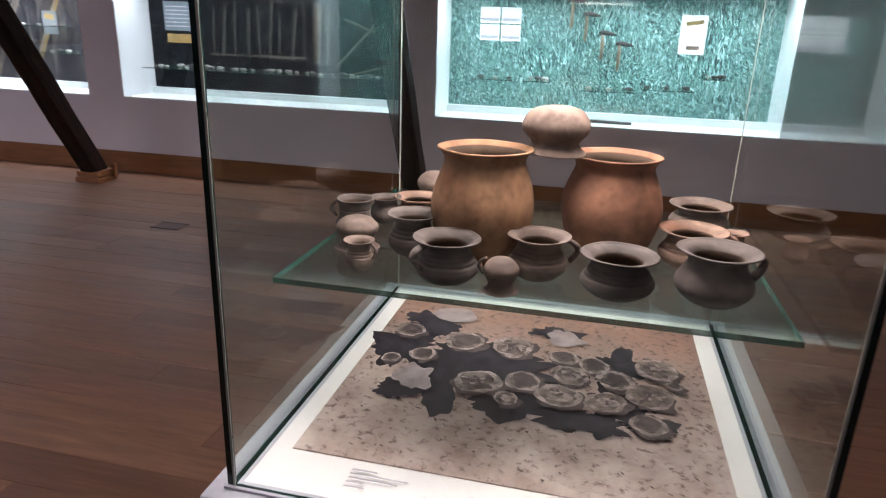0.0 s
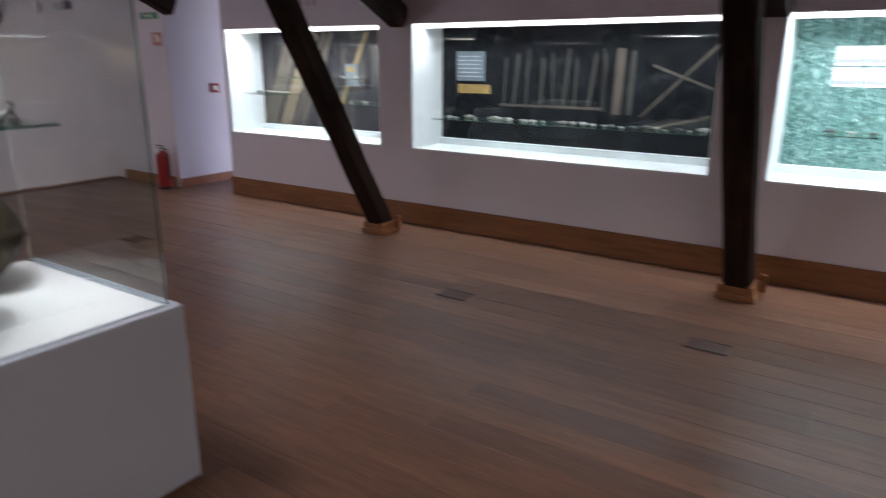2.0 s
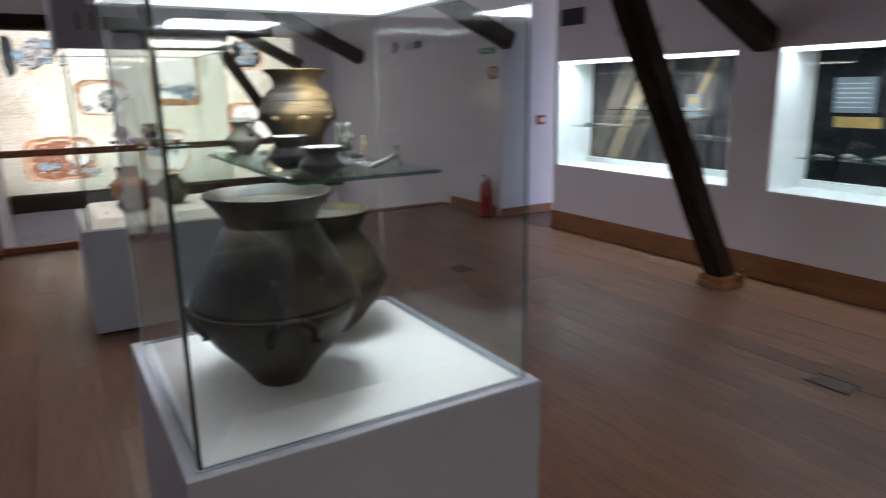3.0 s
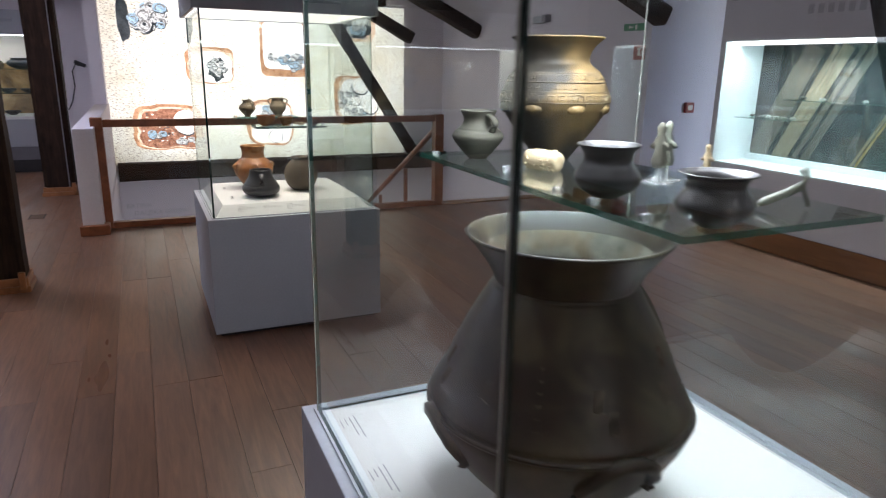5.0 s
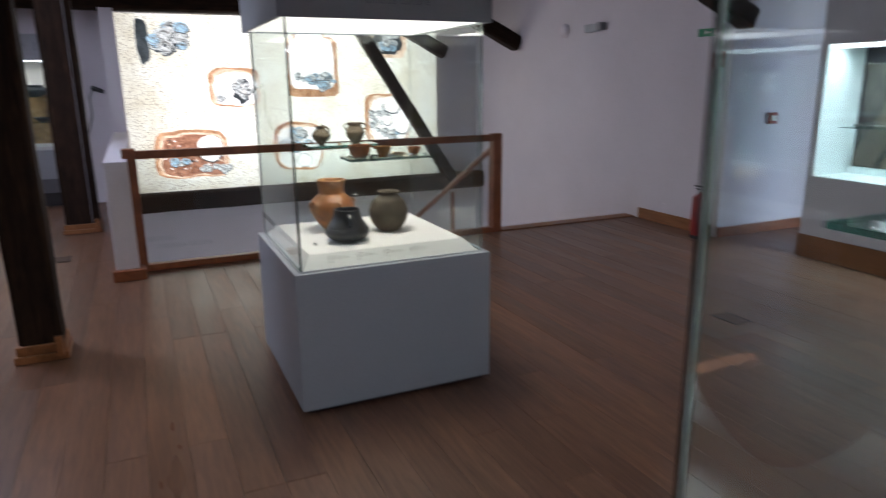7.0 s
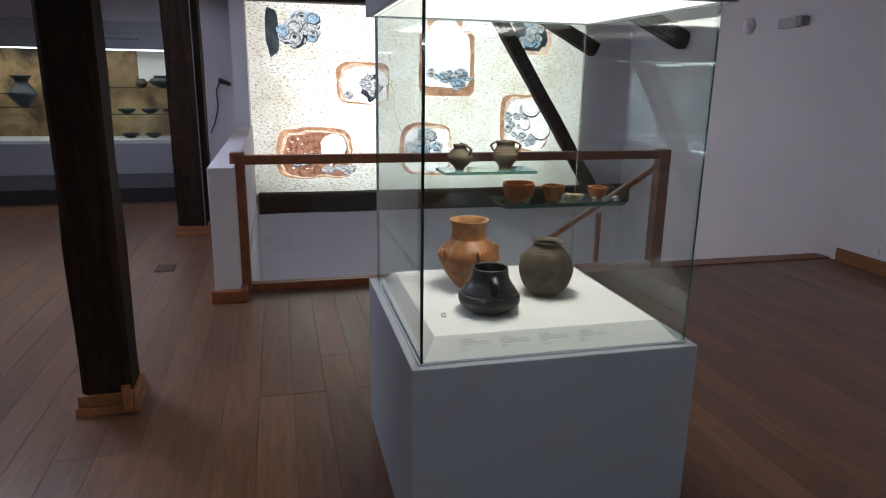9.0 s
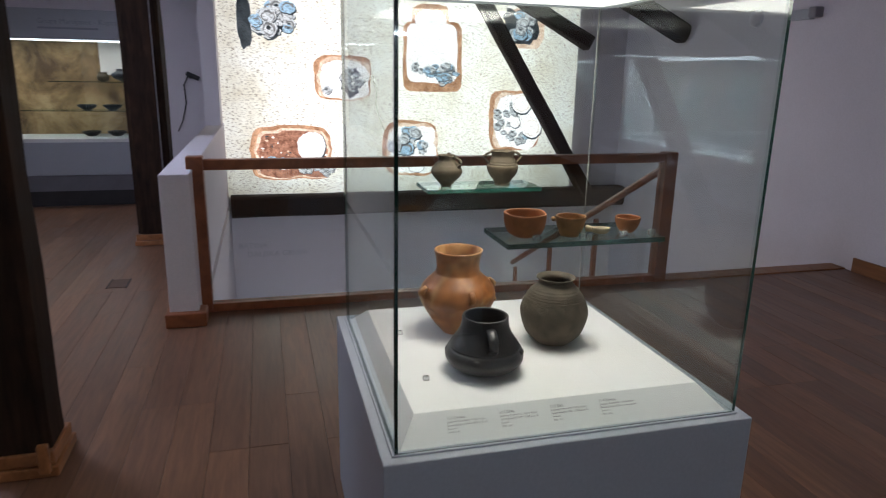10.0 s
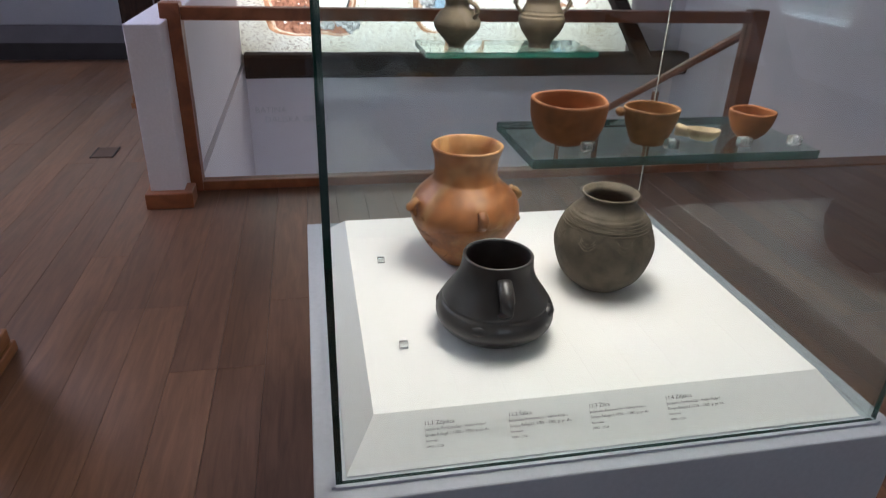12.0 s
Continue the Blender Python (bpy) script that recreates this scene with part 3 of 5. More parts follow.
def pot(name, x, y, z, prof, mat, label, category="pot", wall=0.006, segs=44, wob=0.02, grooves=(), handles=(), lugs=(), rz=0.0, group="", flip=False, inside=None):
    ob = thing(name, x, y, z, label, category, group, rz)
    seed = (x * 7.3 + y * 3.1) % 10
    bm = vessel(bmesh.new(), prof, wall, segs, wob, seed, grooves)
    if flip:
        top = max(p[1] for p in prof)
        bmesh.ops.transform(bm, matrix=Matrix.Translation((0, 0, top + wall * 0.4)) @ Matrix.Rotation(math.pi, 4, "X"), verts=bm.verts[:])
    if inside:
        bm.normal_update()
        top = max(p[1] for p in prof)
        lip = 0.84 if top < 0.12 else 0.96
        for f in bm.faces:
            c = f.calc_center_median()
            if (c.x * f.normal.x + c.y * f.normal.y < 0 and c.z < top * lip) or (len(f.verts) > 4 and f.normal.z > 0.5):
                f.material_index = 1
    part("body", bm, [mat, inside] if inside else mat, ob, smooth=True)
    for a, r0, z0, r1, z1, out, rad in handles:
        ca, sa = math.cos(radians(a)), math.sin(radians(a))
        pts = []
        for k in range(11):
            s = k / 10
            r = r0 + (r1 - r0) * s + out * math.sin(math.pi * s)
            pts.append((r * ca, r * sa, z0 + (z1 - z0) * s + out * 0.25 * math.sin(math.pi * s)))
        part("handle", tube(bmesh.new(), pts, rad, 8, 1.7), mat, ob, smooth=True)
    for a, r, zz, s in lugs:
        ca, sa = math.cos(radians(a)), math.sin(radians(a))
        bm = bmesh.new()
        bmesh.ops.create_icosphere(bm, subdivisions=2, radius=s, matrix=Matrix.Translation((r * ca, r * sa, zz)) @ Matrix.Rotation(radians(a), 4, "Z") @ Matrix.Diagonal((0.8, 1.3, 0.75, 1)))
        part("lug", bm, mat, ob, smooth=True)
    return ob


def incise(ob_at, prof, lines, mat, rad, name="incised_line", lift=0.0):
    """Scratched or inlaid lines that follow a pot's surface: each line is a run of (degrees, z)."""
    sm = smooth_profile(prof, 8)
    x, y, z = ob_at
    host = next(o for o in reversed(list(scene.collection.all_objects)) if o.parent is None and o.name.split(".")[0] in ("urn", "vase", "pot", "jar") and (o.matrix_world.translation - Vector((x, y, z))).length < 0.002)
    bm = bmesh.new()
    for line in lines:
        pts = []
        for a, zz in line:
            r = min(sm, key=lambda q: abs(q[1] - zz))[0] + lift
            pts.append((r * math.cos(radians(a)), r * math.sin(radians(a)), zz))
        tube(bm, pts, rad, 5)
    return part(name, bm, mat, host, smooth=True)


INLAY = clay("pale_inlay", (0.03, 0.026, 0.018), (0.16, 0.13, 0.085), 0.8, None, 30)
SCRATCH = clay("worn_scratch", (0.05, 0.042, 0.032), (0.14, 0.12, 0.095), 0.8, None, 30)
# case with three pots
D = 0.7425
pot("jar", -6.82, 1.60, D, [(0.045, 0), (0.074, 0.035), (0.112, 0.095), (0.120, 0.128), (0.109, 0.158), (0.080, 0.187), (0.069, 0.20), (0.068, 0.235), (0.077, 0.267)], ORANGE,
    "orange-brown clay jar with tall neck and lug handles", wall=0.007, wob=0.03, rz=20,
    handles=[(80, 0.112, 0.160, 0.120, 0.130, 0.011, 0.007), (-95, 0.112, 0.160, 0.120, 0.130, 0.011, 0.007), (-15, 0.115, 0.16, 0.12, 0.125, 0.012, 0.006)], lugs=[(40, 0.118, 0.12, 0.01)])
pot("pot", -6.525, 1.595, D, [(0.045, 0), (0.085, 0.012), (0.107, 0.035), (0.109, 0.055), (0.095, 0.08), (0.075, 0.11), (0.066, 0.135), (0.064, 0.158)], BLACKC,
    "squat black burnished clay pot with a strap handle", wall=0.006, wob=0.03, grooves=[(0.072, 0.003)], rz=0,
    handles=[(0 - 5, 0.066, 0.138, 0.094, 0.085, 0.022, 0.008)], lugs=[(60, 0.098, 0.062, 0.016), (-110, 0.098, 0.055, 0.016), (-30, 0.099, 0.055, 0.015)])
pot("pot", -6.672, 1.868, D, [(0.050, 0), (0.085, 0.035), (0.102, 0.085), (0.101, 0.115), (0.085, 0.155), (0.060, 0.182), (0.052, 0.192), (0.053, 0.200), (0.060, 0.207)], GREYC,
    "round grey-brown clay pot with incised lines", wall=0.006, wob=0.012, grooves=[(0.150, 0.0022), (0.157, 0.0022), (0.164, 0.0022), (0.171, 0.0022)])
GREY_P = [(0.050, 0), (0.085, 0.035), (0.102, 0.085), (0.101, 0.115), (0.085, 0.155), (0.060, 0.182), (0.052, 0.192), (0.053, 0.200), (0.060, 0.207)]
lines = []
for c in range(-180, 180, 45):
    for k in range(3):
        lines.append([(c + 10 * q, 0.138 - 0.006 * k - 0.012 * (1 - q * q)) for q in (-1, -0.66, -0.33, 0, 0.33, 0.66, 1)])
for k in range(5):
    lines.append([(q, 0.147 + 0.0055 * k) for q in range(0, 361, 10)])
incise((-6.672, 1.868, D), GREY_P, lines, clay("pale_scratch", (0.07, 0.058, 0.042), (0.20, 0.17, 0.125), 0.9, None, 30), 0.0007)
JAR_P = [(0.045, 0), (0.074, 0.035), (0.112, 0.095), (0.120, 0.128), (0.109, 0.158), (0.080, 0.187), (0.069, 0.20), (0.068, 0.235), (0.077, 0.267)]
rc = random.Random(21)
lines = []
for k in range(16):
    a0, z0 = rc.uniform(-110, 70), rc.uniform(0.04, 0.17)
    run = [(a0, z0)]
    for q in range(5):
        a0, z0 = a0 + rc.uniform(-7, 7), min(0.185, max(0.03, z0 + rc.uniform(-0.014, 0.012)))
        run.append((a0, z0))
    lines.append(run)
CRACK = clay("crack_fill", (0.10, 0.035, 0.012), (0.36, 0.17, 0.07), 0.9, None, 40)
for line in lines:
    incise((-6.82, 1.60, D), JAR_P, [line], CRACK, 0.0009, "crack")
S = 1.1775
pot("bowl", -6.305, 1.608, S, [(0.024, 0), (0.038, 0.008), (0.047, 0.03), (0.049, 0.054)], REDC, "small uneven red clay bowl", "bowl", 0.0055, 40, 0.10)
pot("cup", -6.291, 1.716, S, [(0.021, 0), (0.027, 0.012), (0.033, 0.03), (0.036, 0.046)], TANC, "small tan clay cup with a stub handle", "cup", 0.004, 32, 0.05, lugs=[(-100, 0.041, 0.04, 0.008)])
pot("cup", -6.302, 1.872, S, [(0.014, 0), (0.022, 0.009), (0.028, 0.024), (0.030, 0.036)], REDC, "tiny red clay cup on the glass shelf", "cup", 0.0035, 28, 0.06)
pot("jug", -7.015, 1.610, S, [(0.018, 0), (0.020, 0.008), (0.045, 0.035), (0.052, 0.055), (0.040, 0.075), (0.026, 0.088), (0.031, 0.103)], MOSS, "small dark brown clay jug with a handle", "jug", 0.004, 32, 0.04,
    handles=[(40, 0.03, 0.10, 0.046, 0.065, 0.016, 0.004)], lugs=[(150, 0.03, 0.105, 0.006)])
pot("jar", -7.015, 1.806, S, [(0.026, 0), (0.027, 0.012), (0.047, 0.04), (0.053, 0.065), (0.043, 0.085), (0.037, 0.098), (0.042, 0.115)], MOSS, "small brown clay jar with two handles", "jar", 0.004, 32, 0.03,
    grooves=[(0.07, 0.003), (0.078, 0.003)], handles=[(85, 0.04, 0.112, 0.048, 0.075, 0.018, 0.004), (-95, 0.04, 0.112, 0.048, 0.075, 0.018, 0.004)])
spoon = thing("clay_spoon", -6.290, 1.795, S, "pale yellow clay spoon with a broken stub handle", "spoon", rz=62)
bm = lathe(bmesh.new(), [(0.003, 0.0), (0.013, 0.002), (0.019, 0.009), (0.020, 0.016), (0.0185, 0.0165), (0.014, 0.009), (0.003, 0.006)], 24, 0.10, 3.0, Matrix.Diagonal((1.15, 0.72, 1, 1)))
part("bowl", bm, BONE, spoon, smooth=True)
part("handle", tube(bmesh.new(), [(-0.036, 0.001, 0.012), (-0.034, 0.001, 0.012), (-0.026, 0.0, 0.011), (-0.016, 0.0, 0.0095)], [0.005, 0.0085, 0.0075, 0.0065], 10), BONE, spoon, smooth=True)


def tag_block(x, y, z, words="", rz=90):
    ob = thing("label_block", x, y, z, "small clear acrylic number block", "label", "acrylic number blocks", rz)
    part("block", boxes((-0.008, 0.008, -0.006, 0.006, 0, 0.012), bev=0.001), ACRYLIC, ob)
    if words:
        text_mesh(words, 0.009, INK, Matrix.Translation((0, -0.0065, 0.003)) @ pose(0, 0, 0, 90, 0, 0), ob, depth=0.0002, align="CENTER")
    return ob


for k, y in enumerate((1.62, 1.735, 1.84, 1.915)):
    tag_block(-6.262, y, S, f"11.{k + 1}")
tag_block(-6.488, 1.42, D), tag_block(-6.822, 1.415, D)
tag_block(-3.66, 1.64, 1.3065), tag_block(-3.42, 1.60, 1.3065), tag_block(-3.2, 1.60, 1.3065), tag_block(-3.93, 1.60, 1.3065), tag_block(-3.32, 1.60, 1.3065)


# printed captions on the sloping border
def caption(parent, key, x, y, rz, rows, size, tilt):
    cx, cy = CASES[key]
    for k, (words, s) in enumerate(rows):
        m = Matrix.Translation((x - cx, y - cy, 0.7165)) @ pose(0, 0, 0, 0, 0, rz) @ pose(0, 0, 0, tilt, 0, 0) @ Matrix.Translation((0, 0.016 - 0.0086 * k, 0.0025))
        text_mesh(words, size * s, INK, m, parent, "caption", 0.0001)


TITLES = ["11.1 Zdjelica", "11.2 Šalica", "11.3 Žlica", "11.4 Zdjelica"]
for k, y in enumerate((1.425, 1.561, 1.697, 1.833)):
    caption(case_c, "c", -6.284, y, 90, [(TITLES[k], 1.15), ("Josipovac Punitovački - Veliko Polje I", 0.8), ("Grupa Belegiš I, 1700. - 1300. g. pr. Kr.", 0.8), ("Keramika", 0.65), (f"AMO - {2123 + k}", 0.65)], 0.0082, 39)


def bars(parent, key, x, y, z, rz, rows, mat=INK, gap=0.011, tilt=0.0):
    """Lines of writing too small to read."""
    cx, cy = CASES[key]
    for k, (w, h) in enumerate(rows):
        ob = part("caption", boxes((0, w, -h, 0, 0, 0.0006)), mat, parent)
        ob.matrix_basis = Matrix.Translation((x - cx, y - cy, z)) @ pose(0, 0, 0, 0, 0, rz) @ pose(0, 0, 0, tilt, 0, 0) @ Matrix.Translation((0, -gap * k, 0.003))


ROWS = [(0.045, 0.004), (0.10, 0.003), (0.085, 0.003), (0.03, 0.0025), (0.035, 0.0025)]
for k in range(2):
    bars(case_b, "b", -3.88 + 0.22 * k, 1.385, 0.70, 0, ROWS, GREYINK, tilt=13)
bars(case_a, "a", -0.78, 1.368, 0.6875, 0, ROWS, GREYINK)


# case with the urns
pot("urn", -3.385, 1.604, 0.7155, [(0.066, 0), (0.078, 0.012), (0.110, 0.058), (0.178, 0.136), (0.219, 0.205), (0.227, 0.245), (0.200, 0.300), (0.172, 0.360), (0.130, 0.436), (0.121, 0.452), (0.138, 0.488), (0.172, 0.531)], OLIVE,
    "large dark clay urn with flaring rim and band handles", wall=0.009, segs=64, wob=0.012, grooves=[(0.245, 0.004), (0.452, 0.003)],
    inside=URN_INSIDE)
URN_P = [(0.066, 0), (0.078, 0.012), (0.110, 0.058), (0.178, 0.136), (0.219, 0.205), (0.227, 0.245), (0.200, 0.300), (0.172, 0.360), (0.130, 0.436), (0.121, 0.452), (0.138, 0.488), (0.172, 0.531)]
URN_AT = (-3.385, 1.604, 0.7155)
# half-hollow belly handles: an arched ridge each
incise(URN_AT, URN_P, [[(c + 17 * math.cos(radians(k)), 0.170 + 0.066 * math.sin(radians(k))) for k in range(0, 181, 12)]
                       for c in (-96,)], OLIVE, 0.014, "belly_handle", 0.0)
for c in (-6, 84, 174):
    incise(URN_AT, URN_P, [[(c + 17 * math.cos(radians(k)), 0.170 + 0.066 * math.sin(radians(k))) for k in range(0, 181, 12)]], OLIVE, 0.014, "belly_handle", 0.0)
incise(URN_AT, URN_P, [[(a0, 0.238) for a0 in range(0, 361, 6)]], OLIVE, 0.0045, "belly_ridge")
lines = []
for c in (-133, -43, 47, 137):
    for k in range(6):
        z0 = 0.275 + 0.017 * k
        lines.append([(c - 1.2, z0 + 0.004), (c, z0), (c + 1.2, z0 + 0.004)])
    for side, z0 in ((-28, 0.30), (-21, 0.345), (24, 0.31), (30, 0.28)):
        for k in range(3):
            lines.append([(c + side + 1.6 * k, z0), (c + side + 1.6 * k + 1.5, z0 + 0.028)])
        lines.append([(c + side, z0), (c + side + 5, z0 - 0.004)])
incise(URN_AT, URN_P, lines, SCRATCH, 0.0011)
pot("urn", -3.685, 1.885, 0.7155, [(0.058, 0), (0.072, 0.012), (0.118, 0.06), (0.164, 0.125), (0.182, 0.175), (0.176, 0.215), (0.142, 0.285), (0.106, 0.335), (0.102, 0.352), (0.116, 0.38), (0.138, 0.410)], OLIVE2,
    "mottled olive-buff clay urn with a ridged shoulder", wall=0.008, segs=48, wob=0.015, grooves=[(0.215, 0.004), (0.222, 0.003), (0.35, 0.003)], lugs=[(-100, 0.180, 0.165, 0.017), (-10, 0.180, 0.165, 0.017), (80, 0.180, 0.165, 0.017)], inside=URN_INSIDE)
Z = 1.3065
pot("vase", -3.82, 1.848, Z, [(0.040, 0), (0.048, 0.012), (0.095, 0.075), (0.124, 0.125), (0.122, 0.15), (0.100, 0.195), (0.076, 0.215), (0.075, 0.235), (0.087, 0.255), (0.105, 0.27)], GOLD,
    "dark vase mottled with gold, incised bands and knobs", wall=0.006, segs=56, wob=0.01,
    lugs=[(-55, 0.117, 0.118, 0.017), (-10, 0.117, 0.118, 0.017), (35, 0.117, 0.118, 0.017), (80, 0.117, 0.118, 0.017), (170, 0.117, 0.118, 0.017), (-100, 0.117, 0.118, 0.017)])
VASE_P = [(0.040, 0), (0.048, 0.012), (0.095, 0.075), (0.124, 0.125), (0.122, 0.15), (0.100, 0.195), (0.076, 0.215), (0.075, 0.235), (0.087, 0.255), (0.105, 0.27)]
rv = random.Random(5)
lines = []
for row, z0 in enumerate((0.135, 0.158, 0.178)):
    for k in range(36):
        a0 = k * 10 + row * 3
        lines.append([(a0, z0), (a0, z0 + 0.012), (a0 + 6, z0 + 0.012), (a0 + 6, z0 + 0.004), (a0 + 3, z0 + 0.004)][:rv.randint(3, 5)])
for z0 in (0.132, 0.154, 0.175, 0.194):
    lines.append([(a0, z0) for a0 in range(0, 361, 8)])
incise((-3.82, 1.848, Z), VASE_P, lines, INLAY, 0.0011)
lines = [[(c + 9 * math.cos(radians(k)), 0.115 + rr * math.sin(radians(k))) for k in range(0, 181, 20)] for c in (-55, -10, 35, 80, 170, -100) for rr in (0.03, 0.036)]
incise((-3.82, 1.848, Z), VASE_P, lines, INLAY, 0.0009, "incised_arc")
pot("jug", -3.872, 1.68, Z, [(0.020, 0), (0.035, 0.015), (0.058, 0.045), (0.054, 0.06), (0.038, 0.075), (0.034, 0.09), (0.042, 0.108)], SAGE, "sage-grey clay jug with a strap handle", "jug", 0.005, 36, 0.03,
    grooves=[(0.066, 0.0025)], handles=[(10, 0.037, 0.10, 0.05, 0.065, 0.016, 0.005)])
pot("pot", -3.375, 1.665, Z, [(0.020, 0), (0.045, 0.015), (0.055, 0.032), (0.048, 0.048), (0.040, 0.06), (0.042, 0.075), (0.052, 0.086)], BLACKC, "small black burnished pot on the glass shelf", "pot", 0.004, 36, 0.02,
    handles=[(170, 0.045, 0.08, 0.052, 0.04, 0.014, 0.005)])
pot("pot", -3.15, 1.672, Z, [(0.018, 0), (0.042, 0.014), (0.052, 0.03), (0.045, 0.044), (0.038, 0.054), (0.042, 0.066), (0.052, 0.072)], BLACKC, "small black burnished cup on the glass shelf", "pot", 0.004, 36, 0.02,
    handles=[(170, 0.044, 0.066, 0.05, 0.034, 0.012, 0.005)])
cyl = thing("clay_roller", -3.672, 1.732, Z + 0.019, "cream clay roller with carved meander relief", "roller", rz=20)
bm = lathe(bmesh.new(), [(0.010, -0.041), (0.019, -0.039), (0.021, -0.015), (0.0205, 0.015), (0.019, 0.039), (0.010, 0.041)], 28, 0.05, 2.0, Matrix.Rotation(math.pi / 2, 4, "Y"))
for i in range(60):
    a, s = random.uniform(0, 6.28), random.uniform(-0.034, 0.034)
    bmesh.ops.create_icosphere(bm, subdivisions=1, radius=random.uniform(0.002, 0.004), matrix=Matrix.Translation((s, 0.0205 * math.cos(a), 0.0205 * math.sin(a))))
part("roller", bm, BONE, cyl, smooth=True)


def figure(x, y, z, h, mat, label, stand=True):
    ob = thing("figurine", x, y, z, label, "figurine")
    bm = bmesh.new()
    k = h / 0.1
    z0 = 0.0
    if stand:
        part("stand", boxes((-0.022, 0.022, -0.018, 0.018, 0, 0.004), (-0.004, 0.004, -0.004, 0.004, 0.004, 0.03), bev=0.0008), ACRYLIC, ob)
        z0 = 0.03
    bm = lathe(bmesh.new(), [(0.013 * k, z0), (0.016 * k, z0 + 0.01 * k), (0.010 * k, z0 + 0.03 * k), (0.012 * k, z0 + 0.05 * k), (0.006 * k, z0 + 0.06 * k), (0.009 * k, z0 + 0.072 * k), (0.003, z0 + 0.082 * k)], 16, 0.12, x)
    tube(bm, [(-0.022 * k, 0, z0 + 0.036 * k), (0, 0, z0 + 0.05 * k), (0.022 * k, 0, z0 + 0.036 * k)], 0.005 * k, 8)
    part("body", bm, mat, ob, smooth=True)


figure(-3.455, 1.845, Z, 0.10, SAGE, "grey clay idol fragment on an acrylic stand")
figure(-3.378, 1.885, Z, 0.06, BONE, "small pale bone idol on an acrylic stand")
figure(-3.475, 1.88, Z, 0.10, BRONZE, "dark clay idol fragment on an acrylic stand")
br = thing("brooch", -3.20, 1.87, Z, "dark bronze bow brooch propped on the shelf", "brooch", rz=70)
part("bow", tube(bmesh.new(), [(-0.045, 0, 0.006), (-0.03, 0, 0.012), (0.0, 0, 0.024), (0.025, 0, 0.036), (0.03, 0, 0.05), (0.024, 0, 0.062)], [0.004, 0.007, 0.007, 0.007, 0.006, 0.008], 10), BRONZE, br, smooth=True)
part("pin", tube(bmesh.new(), [(0.025, 0, 0.036), (0.04, 0, 0.004)], 0.004, 8), BRONZE, br, smooth=True)

# case with the small pots, round the two tall jars
Y = 0.9835
G = "pots on the glass shelf"
# darker clay inside the pots: the shadow in their mouths, put into the colour
INSIDE_SHADE = clay("shaded_inside", (0.038, 0.024, 0.016), (0.095, 0.062, 0.04), 0.9, None, 9)
JAR = [(0.055, 0), (0.080, 0.03), (0.096, 0.085), (0.094, 0.125), (0.080, 0.165), (0.074, 0.182), (0.077, 0.195), (0.087, 0.206)]
pot("tall_jar", -0.634, 1.675, Y, [(r * 1.0, z * 1.02) for r, z in JAR], BUFF, "tall buff clay jar with a flared rim", wall=0.006, segs=56, wob=0.03, group=G, inside=INSIDE_SHADE)
pot("tall_jar", -0.398, 1.778, Y, [(r * 1.0, z * 0.95) for r, z in JAR], clay("terracotta", (0.20, 0.085, 0.05), (0.36, 0.18, 0.11), 0.75, (0.28, 0.115, 0.065), 4), "reddish clay jar with a flared rim", wall=0.006, segs=56, wob=0.03, group=G, inside=INSIDE_SHADE)
LOW = [(0.35, 0), (0.62, 0.07), (0.90, 0.26), (0.93, 0.42), (0.80, 0.60), (0.69, 0.73), (0.69, 0.84), (0.82, 0.945), (1.0, 0.985)]


def small(name, x, y, h, r, mat, label, gr=True, hd=None, flip=False, shape=LOW, category="pot"):
    prof = [(a * r, b * h) for a, b in shape]
    hs = [(hd, r * 0.85, h * 0.93, r * 0.97, h * 0.45, r * 0.3, r * 0.085)] if hd is not None else []
    pot(name, x, y, Y, prof, mat, label, category, max(0.003, r * 0.085), 36, 0.035, [(h * 0.50, h * 0.034), (h * 0.59, h * 0.034), (h * 0.68, h * 0.034)] if gr else (), hs, group=G, flip=flip, inside=None if flip else INSIDE_SHADE)


MUG = [(0.75, 0), (0.98, 0.12), (0.98, 0.3), (0.85, 0.42), (0.84, 0.6), (0.88, 0.85), (0.98, 1.0)]
small("cup", -0.922, 1.765, 0.068, 0.040, UMBER, "dark ribbed clay mug with a handle", True, 200, shape=MUG, category="mug")
small("pot", -0.876, 1.835, 0.06, 0.036, UMBER, "small dark clay pot on the glass shelf", False)
small("bowl", -0.812, 1.868, 0.058, 0.054, STONEC, "orange-rimmed clay bowl on the glass shelf", False)
small("pot", -0.760, 1.645, 0.083, 0.051, UMBER, "dark clay pot with grooved neck", True, 10)
small("pot", -0.876, 1.655, 0.062, 0.044, BROWN, "upturned patterned clay pot", True, None, True)
small("pot", -0.828, 1.535, 0.056, 0.028, BROWN, "tiny grooved clay pot with a handle", True, -10)
small("pot", -0.668, 1.527, 0.080, 0.060, UMBER, "wide dark clay pot with a handle", True, 235)
small("pot", -0.570, 1.512, 0.058, 0.032, BROWN, "tiny upturned clay pot", True, 170, True)
small("pot", -0.517, 1.594, 0.080, 0.056, BROWN, "wide-mouthed brown clay pot", True, 5)
small("pot", -0.382, 1.548, 0.075, 0.064, UMBER, "broad dark grooved clay bowl", True)
small("pot", -0.228, 1.567, 0.093, 0.067, UMBER, "broad dark clay pot with a flat rim", False, 20)
small("bowl", -0.245, 1.745, 0.074, 0.064, STONEC, "orange clay bowl with a stub handle", True, 0)
small("pot", -0.198, 2.01, 0.062, 0.069, BROWN, "brown wide-mouthed clay pot", False)
small("cup", -0.152, 1.838, 0.05, 0.026, STONEC, "tiny orange clay cup", False, category="cup")
small("pot", -0.822, 2.06, 0.075, 0.046, BROWN, "upturned clay pot with pierced base", False, None, True)
